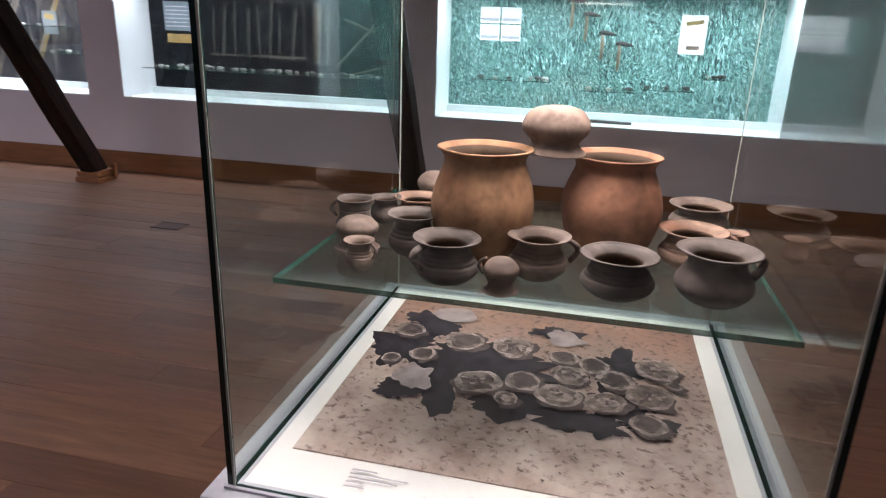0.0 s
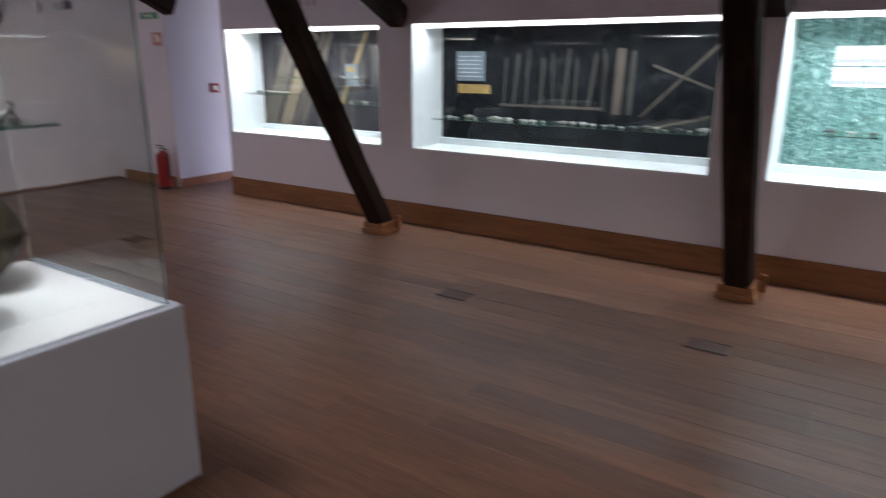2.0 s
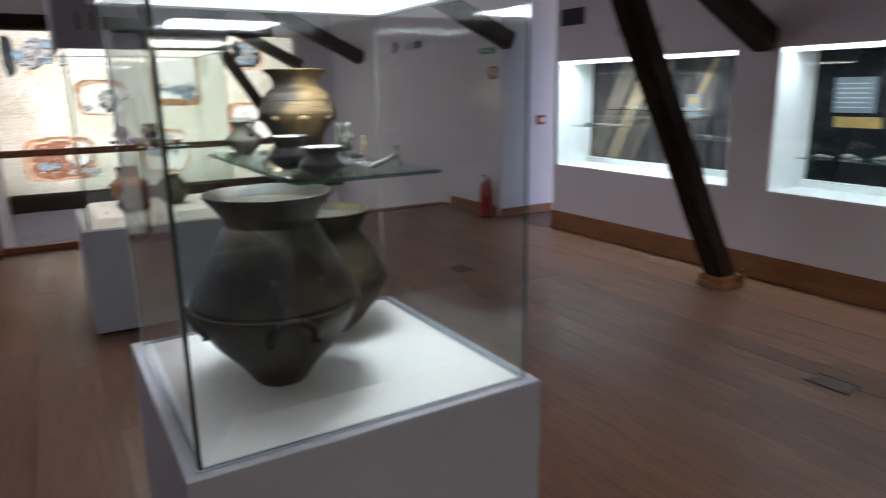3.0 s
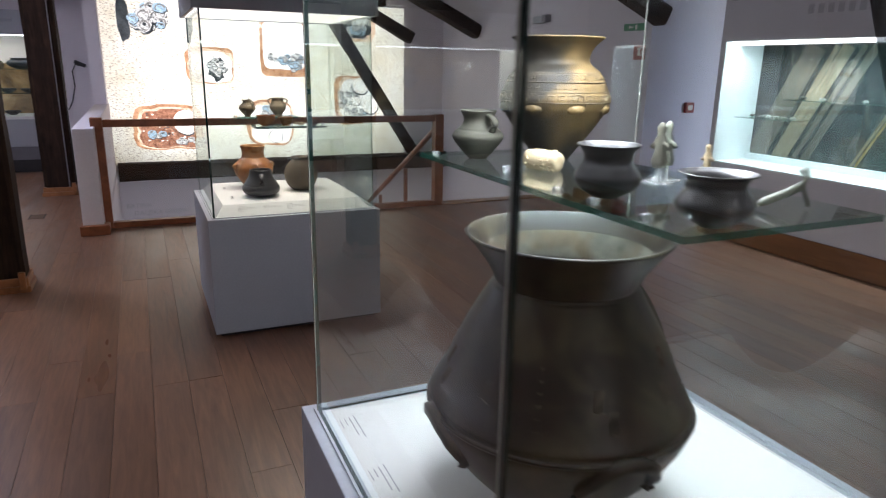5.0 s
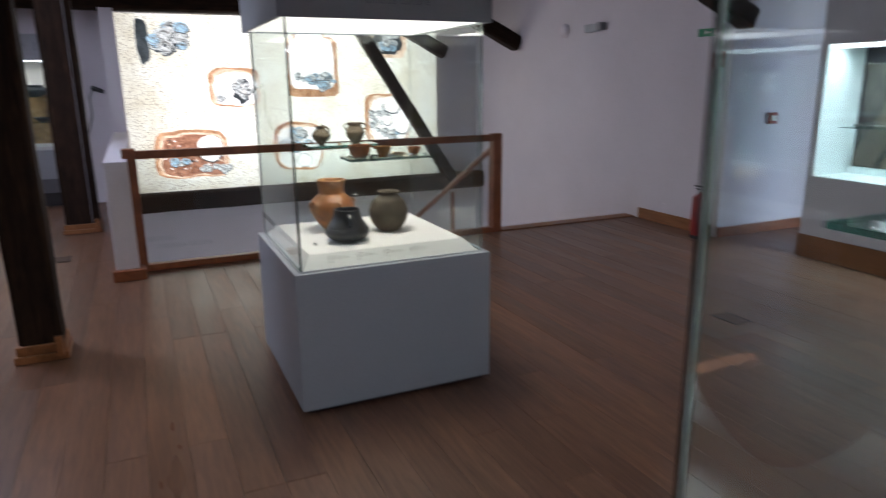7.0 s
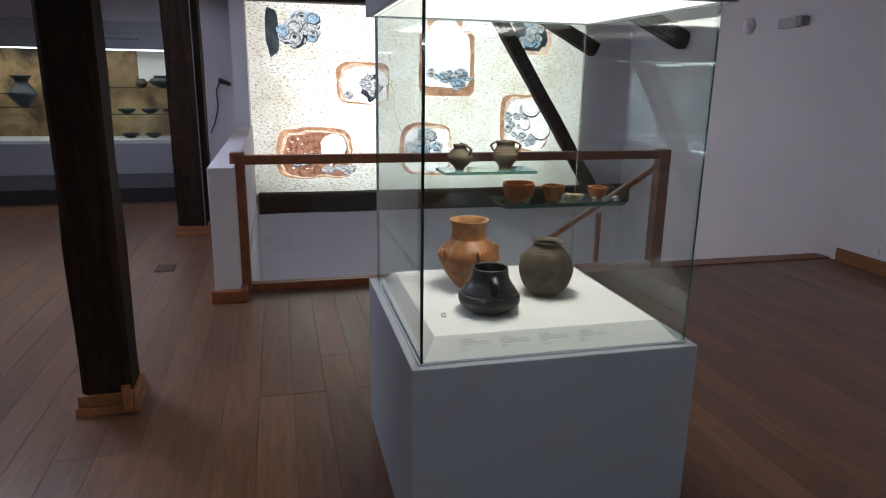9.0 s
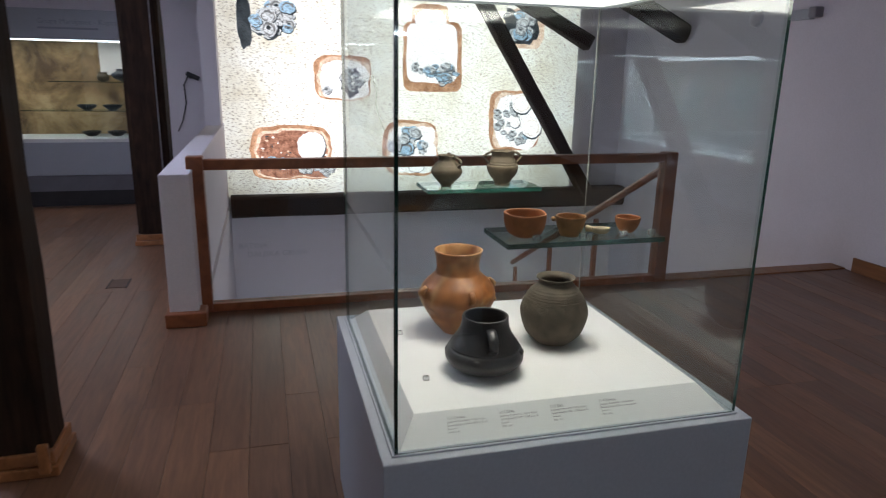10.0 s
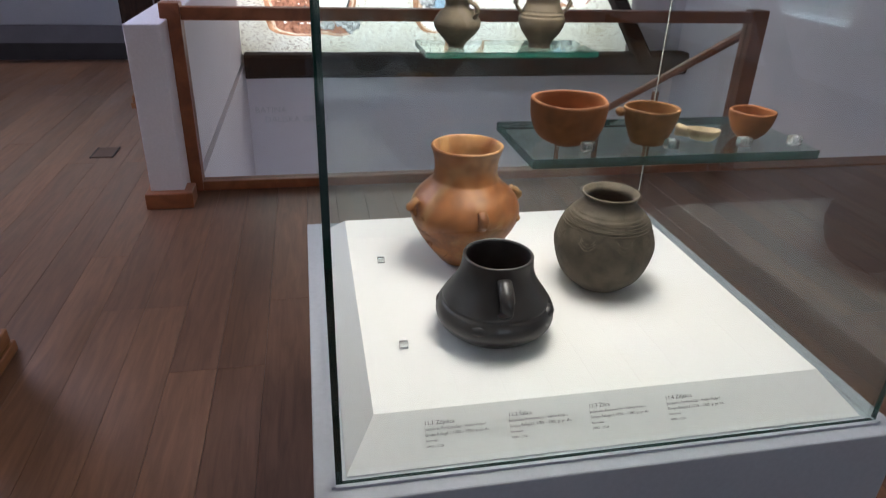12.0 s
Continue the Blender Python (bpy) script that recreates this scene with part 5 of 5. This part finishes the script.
BROWNG = printed_glow("grave_brown", [(0.35, (0.36, 0.17, 0.08)), (0.65, (0.74, 0.43, 0.24))], 1.25, 9)
REDG = printed_glow("grave_red", [(0.35, (0.24, 0.09, 0.05)), (0.65, (0.66, 0.33, 0.20))], 1.0, 16)
PALEG = printed_glow("grave_pale", [(0.3, (0.80, 0.75, 0.66)), (0.7, (0.98, 0.96, 0.92))], 1.8)
EDGEG = printed_glow("grave_edge", [(0.35, (0.60, 0.40, 0.26)), (0.65, (0.90, 0.72, 0.54))], 1.5, 12)
POTG = printed_glow("pot_pale", [(0.3, (0.52, 0.55, 0.52)), (0.7, (0.90, 0.92, 0.90))], 1.05, 14)
BLUEG = printed_glow("pot_blue", [(0.3, (0.30, 0.48, 0.60)), (0.7, (0.58, 0.80, 0.94))], 1.05, 14)
DARKG = printed_glow("pot_line", [(0.3, (0.04, 0.055, 0.06)), (0.7, (0.18, 0.21, 0.22))], 0.35)
MIDG = printed_glow("pot_shade", [(0.3, (0.20, 0.21, 0.20)), (0.7, (0.50, 0.50, 0.46))], 0.6, 18)
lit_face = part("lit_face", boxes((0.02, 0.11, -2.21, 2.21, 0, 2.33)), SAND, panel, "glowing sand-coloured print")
part("casing", boxes((0.002, 0.018, -2.23, 2.23, -0.01, 2.34)), WHITE, panel)


def patch(name, y, z, ry, rz, mat, depth, seed, square=0.0, inner=0.0, rough=0.12, n=44):
    bm = bmesh.new()
    o, i = [], []
    for k in range(n):
        a = 2 * math.pi * k / n
        c, s = math.cos(a), math.sin(a)
        q = 1 / max(1e-3, (abs(c) ** (2 + square) + abs(s) ** (2 + square)) ** (1 / (2 + square)))
        q *= 1 + rough * noise.noise(Vector((c * 1.8 + seed, s * 1.8, seed))) + rough * 0.5 * noise.noise(Vector((c * 6 + seed, s * 6, seed)))
        o.append(bm.verts.new((0, ry * q * c, rz * q * s)))
        i.append(bm.verts.new((0, inner * ry * q * c, inner * rz * q * s)))
    if inner:
        for k in range(n):
            bm.faces.new((o[k], o[(k + 1) % n], i[(k + 1) % n], i[k]))
    else:
        bm.faces.new(o)
    ob = part(name, bm, mat, lit_face)
    ob.matrix_basis = Matrix.Translation((0.11 + depth, y - 2.84, z - 0.07))
    return ob


rnd = random.Random(7)


def pots_print(y, z, ry, rz, count, s, blue=0.2):
    for k in range(count):
        for _ in range(20):
            u, w = rnd.uniform(-1, 1), rnd.uniform(-1, 1)
            if u * u + w * w < 1:
                break
        r = s * rnd.uniform(0.55, 1.15)
        yy, zz = y + u * ry, z + w * rz
        d = 0.006 + 0.0006 * k
        e = rnd.uniform(0.62, 1.0)
        lean = rnd.uniform(-0.5, 0.5)
        fill = BLUEG if rnd.random() < blue else POTG
        patch("pot_print", yy + r * 0.10, zz - r * 0.14, r * 1.02, r * e * 1.02, DARKG, d, k + y, rough=0.35, n=22)
        patch("pot_print", yy, zz, r, r * e, fill, d + 0.0002, k + y, rough=0.22, n=22)
        patch("pot_print", yy + r * 0.08 * lean, zz - r * 0.04, r * 0.78, r * e * 0.74, MIDG, d + 0.0004, k + z, rough=0.4, n=18)
        patch("pot_print", yy + r * 0.14 * lean, zz - r * 0.13, r * 0.62, r * e * 0.56, fill, d + 0.0005, k + z + 3, rough=0.45, n=16)
        if rnd.random() < 0.45:
            patch("pot_print", yy + r * 0.3 * lean, zz + r * 0.1, r * 0.30, r * e * 0.20, DARKG, d + 0.00055, k + z, rough=0.9, n=11)


GRAVES = [(1.40, 0.59, 0.48, 0.32, 3, REDG), (2.02, 1.47, 0.34, 0.26, 2.5, PALEG), (2.85, 0.63, 0.35, 0.34, 2, PALEG), (4.23, 0.97, 0.35, 0.38, 3, PALEG)]
for k, (y, z, ry, rz, sq, inn) in enumerate(GRAVES):
    patch("grave_print", y, z, ry, rz, BROWNG, 0.002, k * 3.1, sq, rough=0.08)
    patch("grave_print", y + 0.015, z - 0.012, ry * 0.92, rz * 0.91, EDGEG, 0.003, k * 2.6, sq, rough=0.12)
    patch("grave_print", y + 0.022, z - 0.02, ry * 0.86, rz * 0.84, inn, 0.004, k * 2.1, sq, rough=0.16)
patch("grave_print", 3.12, 1.73, 0.37, 0.41, BROWNG, 0.002, 1.0, 8, rough=0.03)
patch("grave_print", 3.09, 2.19, 0.24, 0.15, BROWNG, 0.003, 4.0, 1)
patch("grave_print", 3.09, 2.12, 0.19, 0.15, PALEG, 0.0045, 5.0, 1)
patch("grave_print", 3.11, 1.78, 0.32, 0.35, PALEG, 0.0035, 2.0, 6, rough=0.05)
patch("grave_print", 0.93, 2.06, 0.08, 0.28, DARKG, 0.002, 9.0, 1, rough=0.2)
patch("grave_print", 4.30, 2.10, 0.27, 0.24, EDGEG, 0.0015, 6.0, 1)
patch("grave_print", 4.26, 2.13, 0.24, 0.21, DARKG, 0.003, 7.0, 1, rough=0.3)
patch("grave_print", 1.24, 2.04, 0.20, 0.10, DARKG, 0.0025, 9.5, 1, rough=0.4)
pots_print(1.26, 2.12, 0.26, 0.16, 20, 0.085, 0.2)
pots_print(1.22, 0.58, 0.18, 0.16, 4, 0.06, 0.9)
patch("pot_print", 1.64, 0.65, 0.175, 0.185, DARKG, 0.0066, 3.3)
patch("pot_print", 1.63, 0.66, 0.17, 0.175, PALEG, 0.007, 3.3)
pots_print(1.66, 0.38, 0.22, 0.05, 14, 0.045, 0.1)
for k in range(46):
    patch("pebble_print", rnd.uniform(1.05, 1.80), rnd.uniform(0.38, 0.80), rnd.uniform(0.008, 0.022), rnd.uniform(0.006, 0.015), rnd.choice((PALEG, EDGEG, DARKG)), 0.0046 + 0.00002 * k, k * 1.7, rough=0.5, n=9)
patch("pot_print", 2.12, 1.42, 0.13, 0.15, DARKG, 0.005, 3.9, rough=0.6, inner=0.55)
pots_print(2.12, 1.42, 0.12, 0.15, 14, 0.05, 0.0)
pots_print(1.84, 1.33, 0.03, 0.02, 2, 0.06, 0.0)
pots_print(3.22, 1.55, 0.20, 0.10, 22, 0.065, 0.5)
pots_print(2.95, 1.60, 0.08, 0.05, 5, 0.045, 0.1)
pots_print(2.84, 0.70, 0.24, 0.17, 18, 0.085, 0.18)
patch("pot_print", 2.92, 0.42, 0.11, 0.10, DARKG, 0.019, 1.3, inner=0.92)
pots_print(4.10, 1.03, 0.14, 0.24, 18, 0.055, 0.08)
pots_print(4.28, 0.76, 0.16, 0.07, 9, 0.05, 0.1)
for y0, z0, r0 in ((4.30, 1.19, 0.13), (4.45, 0.88, 0.13), (4.22, 0.95, 0.07)):
    patch("pot_print", y0 + 0.006, z0 - 0.01, r0 * 1.05, r0 * 1.05, DARKG, 0.0185, y0)
    patch("pot_print", y0, z0, r0, r0 * 0.96, PALEG, 0.019, y0)
    patch("pot_print", y0, z0, r0 * 0.8, r0 * 0.76, EDGEG, 0.0195, z0, inner=0.94)
pots_print(4.22, 2.13, 0.20, 0.13, 16, 0.08, 0.15)

# grey lettering on the wall under the panel
under = lambda y, z: Matrix.Translation((WEST + 0.002, y, z)) @ pose(0, 0, 0, 90, 0, 90)
for words, y, z, size in (("BATINA", 0.66, -0.60, 0.10), ("DALJSKA GRUPA", 0.76, -0.71, 0.10)):
    tagged(text_mesh(words, size, plain("wall_ink", (0.52, 0.52, 0.56), 0.8, 0.03), under(y, z), None, "wall_lettering"), "pale grey lettering on the stair wall", "lettering")

# ---- far vitrine ----
vit = thing("wall_vitrine", WEST, -2.4, 0, "long lit vitrine with bowls before a brown picture", "vitrine")
part("base", boxes((-0.24, 0.0, -2.18, 2.17, 0.0, 0.17)), DARK, vit, "dark recessed base")
part("front_panel", boxes((-0.24, 0.02, -2.18, 2.17, 0.35, 0.72), bev=0.004), WHITE, vit, "white front panel")
part("lower_panel", boxes((-0.24, 0.0, -2.18, 2.17, 0.17, 0.35)), plain("grey_panel", (0.16, 0.16, 0.18), 0.6), vit, "grey lower panel")
part("sill", boxes((-0.62, 0.02, -2.18, 2.17, 0.72, 0.76)), LINING, vit)
part("header", boxes((-0.24, 0.02, -2.18, 2.17, 1.82, 2.13), bev=0.004), WHITE, vit, "white header panel")
brownprint, t, p = nodes_of("earth_print")
c = ramp(t, noise_tex(t, coords(t), 2.2, 7, 0.65, 0.4), [(0.36, (0.09, 0.055, 0.025)), (0.5, (0.30, 0.20, 0.09)), (0.64, (0.52, 0.38, 0.20))]).outputs[0]
t.links.new(c, p.inputs["Base Color"])
part("printed_back", boxes((-0.64, -0.62, -2.18, 2.17, 0.76, 1.9)), brownprint, vit, "brown earth-coloured picture")
part("top_panel", boxes((-0.64, -0.24, -2.18, 2.17, 1.9, 1.92)), LINING, vit)
part("side_panel", boxes((-0.64, -0.0, 2.17, 2.18, 0.72, 1.9)), LINING, vit)
part("picture_card", boxes((-0.618, -0.61, 1.6, 2.1, 1.45, 1.85)), PAPER, vit, "pale grey picture")
part("light_tube", boxes((-0.1, -0.06, -2.15, 2.15, 1.806, 1.82)), TUBE, vit, "glowing light tube").visible_shadow = False
pane("glass_front", 0.0, 0.008, -2.17, 2.16, 0.76, 1.82, vit, "x")
front = lambda y, z: Matrix.Translation((0.0215, y, z)) @ pose(0, 0, 0, 90, 0, 90)
text_mesh("17", 0.15, HEADPALE, front(2.02, 1.93), vit)
text_mesh("Grupa Martijanec - Kaptol", 0.075, HEADPALE, front(1.16, 1.98), vit)
part("caption", boxes((0.02, 0.0215, 1.16, 1.75, 1.925, 1.945)), HEADPALE, vit)
for z, a, b in ((1.38, 1.15, 2.12), (1.06, 0.85, 2.12), (1.14, -1.6, 0.5), (1.30, -0.2, 0.3)):
    pane("glass_shelf", -0.5, -0.12, a, b, z - 0.008, z, vit, "z", SHELF_GLASS)
BOWL = [(0.04, 0), (0.07, 0.015), (0.115, 0.05), (0.12, 0.07)]
URN = [(0.05, 0), (0.09, 0.05), (0.16, 0.14), (0.13, 0.20), (0.08, 0.26), (0.075, 0.31), (0.12, 0.36)]
BOWL2 = [(r * 0.85, z * 0.8) for r, z in BOWL]
SLATE = clay("slate_clay", (0.018, 0.026, 0.036), (0.045, 0.062, 0.08), 0.5, None, 6, 0.4)
FLATU = [(0.06, 0), (0.15, 0.04), (0.17, 0.085), (0.11, 0.12), (0.12, 0.14)]
BALL = [(0.03, 0), (0.06, 0.025), (0.065, 0.06), (0.045, 0.09), (0.05, 0.10)]
for y, z, pr, m in ((1.48, 1.06, BOWL2, SLATE), (1.75, 1.06, BOWL2, SLATE), (2.0, 1.06, BOWL2, SLATE), (1.50, 0.76, BOWL2, BLACKC), (1.77, 0.76, BOWL2, BLACKC), (1.94, 1.38, FLATU, SLATE),
                   (1.68, 1.38, BALL, GREYC), (0.35, 1.14, URN, SLATE), (-0.25, 1.14, URN, SLATE), (-1.0, 1.14, URN, SLATE)):
    pot("bowl" if pr is BOWL2 else "urn", WEST - 0.3, -2.4 + y, z + 0.0005, pr, m, "dark clay bowl in the far vitrine" if pr is BOWL2 else "dark clay urn in the far vitrine", "bowl" if pr is BOWL2 else "urn", 0.008, 24, 0.02)

# ---- small fixtures ----
ex = thing("fire_extinguisher", -8.13, 5.595, 0, "red fire extinguisher with black hose on the floor", "extinguisher")
part("cylinder", lathe(bmesh.new(), smooth_profile([(0.07, 0), (0.078, 0.015), (0.078, 0.36), (0.062, 0.41), (0.03, 0.435), (0.028, 0.45)], 4), 28), RED, ex, smooth=True)
part("foot_ring", lathe(bmesh.new(), [(0.079, 0.0), (0.081, 0.004), (0.081, 0.03), (0.079, 0.032)], 28), BLACK, ex)
part("valve", lathe(bmesh.new(), [(0.018, 0.45), (0.02, 0.46), (0.02, 0.485), (0.01, 0.49)], 16), STEEL, ex)
part("lever", boxes((-0.09, 0.03, -0.012, 0.012, 0.495, 0.508), (-0.07, 0.02, -0.01, 0.01, 0.470, 0.480), bev=0.003), BLACK, ex)
part("hose", tube(bmesh.new(), [(0.02, 0, 0.475), (0.07, 0, 0.47), (0.105, 0, 0.40), (0.11, 0, 0.28), (0.105, 0, 0.12)], 0.012, 8), BLACK, ex, smooth=True)
es = thing("exit_sign", -8.32, NORTH2, 1.905, "green emergency exit sign on the wall", "sign")
part("plate", boxes((-0.165, 0.165, -0.008, -0.001, 0, 0.072)), GREEN, es)
part("arrow", boxes((-0.06, -0.01, -0.0095, -0.008, 0.032, 0.042), (-0.075, -0.06, -0.0095, -0.008, 0.02, 0.054)), PAPER, es)
part("door_symbol", boxes((0.02, 0.05, -0.0095, -0.008, 0.012, 0.06)), PAPER, es)
fs = thing("fire_sign", -8.21, NORTH2, 1.615, "red fire extinguisher sign on the wall", "sign")
part("plate", boxes((-0.09, 0.09, -0.006, -0.001, 0, 0.145)), RED, fs)
part("symbol", boxes((-0.02, 0.015, -0.0075, -0.006, 0.04, 0.10), (-0.035, 0.03, -0.0075, -0.006, 0.10, 0.12), (0.03, 0.05, -0.0075, -0.006, 0.04, 0.09)), PAPER, fs)
rs = thing("call_point", -8.05, 6.33, 1.08, "small red fire call point on the passage wall", "call point")
part("box", boxes((0.001, 0.04, -0.055, 0.055, 0, 0.11), bev=0.006), RED, rs)
part("window", boxes((0.04, 0.042, -0.03, 0.03, 0.03, 0.08)), PAPER, rs)
al = thing("alarm_sounder", -10.74, NORTH2, 2.12, "round pale alarm sounder on the wall", "alarm")
part("dome", lathe(bmesh.new(), [(0.085, 0), (0.08, 0.03), (0.05, 0.055), (0.01, 0.06)], 24, m=Matrix.Rotation(math.pi / 2, 4, "X")), WALL, al, smooth=True)
em = thing("emergency_light", -10.1, NORTH2, 2.06, "white emergency light with a small lamp head", "emergency light")
part("box", boxes((-0.16, 0.10, -0.06, -0.001, 0, 0.09), bev=0.008), WHITE, em)
part("lamp_head", boxes((0.10, 0.19, -0.09, -0.001, 0.01, 0.10), bev=0.012), plain("grey_plastic", (0.25, 0.25, 0.28), 0.4), em)
sp = thing("security_camera", WEST, 0.20, 1.46, "dark wall-mounted camera with a hanging cable", "camera")
part("bracket", tube(bmesh.new(), [(0.001, 0.06, 0.0), (0.05, 0.06, 0.0), (0.085, 0.08, -0.01)], 0.014, 8), BLACK, sp)
part("wall_plate", lathe(bmesh.new(), [(0.03, 0.001), (0.03, 0.008), (0.02, 0.014)], 16, m=Matrix.Translation((0, 0.06, 0)) @ Matrix.Rotation(math.pi / 2, 4, "Y")), BLACK, sp)
part("body", tube(bmesh.new(), [(0.09, 0.02, 0.03), (0.09, 0.03, 0.026), (0.10, 0.15, -0.028), (0.10, 0.155, -0.031)], [0.020, 0.026, 0.026, 0.020], 12), BLACK, sp, smooth=True)
part("lens", tube(bmesh.new(), [(0.10, 0.155, -0.031), (0.10, 0.17, -0.038)], 0.015, 12), STEEL, sp)
part("cable", tube(bmesh.new(), [(0.02, 0.04, 0.02), (0.03, -0.02, -0.1), (0.02, -0.01, -0.3), (0.02, -0.06, -0.5), (0.02, -0.12, -0.62)], 0.008, 6), BLACK, sp)
ws = thing("wall_socket", -8.78, NORTH2, 0.16, "small pale socket above the baseboard", "socket")
part("plate", boxes((-0.03, 0.03, -0.012, -0.001, 0, 0.06), bev=0.003), WALL, ws)
LIDBROWN = plain("brown_lid", (0.085, 0.045, 0.03), 0.6, 0.1)
for x, y, r in ((-6.30, 4.06, 10), (-1.76, 4.51, 0), (-3.32, 4.43, 0), (-10.0, -0.05, 0)):
    fb = thing("floor_box", x, y, 0.0, "flush dark floor socket lid", "floor box", "floor boxes")
    part("lid", boxes((-0.10, 0.10, -0.06, 0.06, 0.0035, 0.0065)), LIDBROWN, fb)
    part("rim", boxes((-0.11, 0.11, -0.07, -0.06, 0.0035, 0.008)), DARK, fb)
    part("rim", boxes((-0.11, 0.11, 0.06, 0.07, 0.0035, 0.008)), DARK, fb)

# ---- floor of boards ----
structure("floor_slab", boxes((SX1 + 0.02, EAST, SOUTH, 7.4, -0.15, -0.022), (WEST - 0.25, SX1 + 0.02, SOUTH, 0.45, -0.15, -0.022)), DARK, "dark subfloor under the boards", "floor")
floor = thing("floor", -4.0, 1.5, 0, "reddish-brown oiled wooden board floor, worn matt", "floor", kind="structure")
BW, GAP = 0.162, 0.0012
rb = random.Random(11)
LENGTHS = [1.35, 1.8, 2.25, 2.7]
shared = {}


def board_mesh(L):
    if L not in shared:
        bm = bmesh.new()
        h, w, c = L / 2 - GAP / 2, BW / 2 - GAP / 2, 0.0007
        lo = [bm.verts.new((x * h, y * w, -0.022)) for x, y in ((-1, -1), (1, -1), (1, 1), (-1, 1))]
        mi = [bm.verts.new((x * h, y * w, -c)) for x, y in ((-1, -1), (1, -1), (1, 1), (-1, 1))]
        hi = [bm.verts.new((x * (h - c), y * (w - c), 0)) for x, y in ((-1, -1), (1, -1), (1, 1), (-1, 1))]
        bm.faces.new(hi)
        for a, b in ((lo, mi), (mi, hi)):
            for i in range(4):
                bm.faces.new((a[i], a[(i + 1) % 4], b[(i + 1) % 4], b[i]))
        me = bpy.data.meshes.new("floor_board")
        bm.to_mesh(me)
        bm.free()
        me.materials.append(PLANK)
        shared[L] = me
    return shared[L]


rest = bmesh.new()
near = []
y = SOUTH + BW / 2
while y < 7.3:
    x = (WEST - 0.2 if y < 0.45 else SX1 + 0.03)
    end = EAST if y < NW else (-7.26 if y > NW + 0.05 else EAST)
    if y > NORTH2:
        x = -8.03
    first = True
    while x < end - 0.05:
        L = rb.choice(LENGTHS)
        if first:
            L = rb.choice(LENGTHS[:2])
            first = False
        near.append((x + L / 2, y, L, min(L, end - x)))
        x += L
    y += BW
near.sort(key=lambda q: (max(0, abs(q[0] + 4.6) - 3.5)) ** 2 + (max(0, abs(q[1] - 2.4) - 2.2)) ** 2)
count = 0
for x, y, L, keep in near:
    dz = rb.uniform(-0.0006, 0.0006)
    if count < 290 and keep > L - 0.001:
        o = new("board", board_mesh(L))
        o.parent = floor
        o.matrix_basis = Matrix.Translation((x + 4.0, y - 1.5, dz)) @ pose(0, 0, 0, 0, 0, rb.choice((0, 180)))
        count += 1
    else:
        box(rest, x - L / 2 + GAP / 2, x - L / 2 + keep - GAP / 2, y - BW / 2 + GAP / 2, y + BW / 2 - GAP / 2, -0.022, dz)
o = part("floor_rest", rest, PLANK_REST)
tagged(o, "more reddish-brown floor boards further off", "floor", kind="stuff")
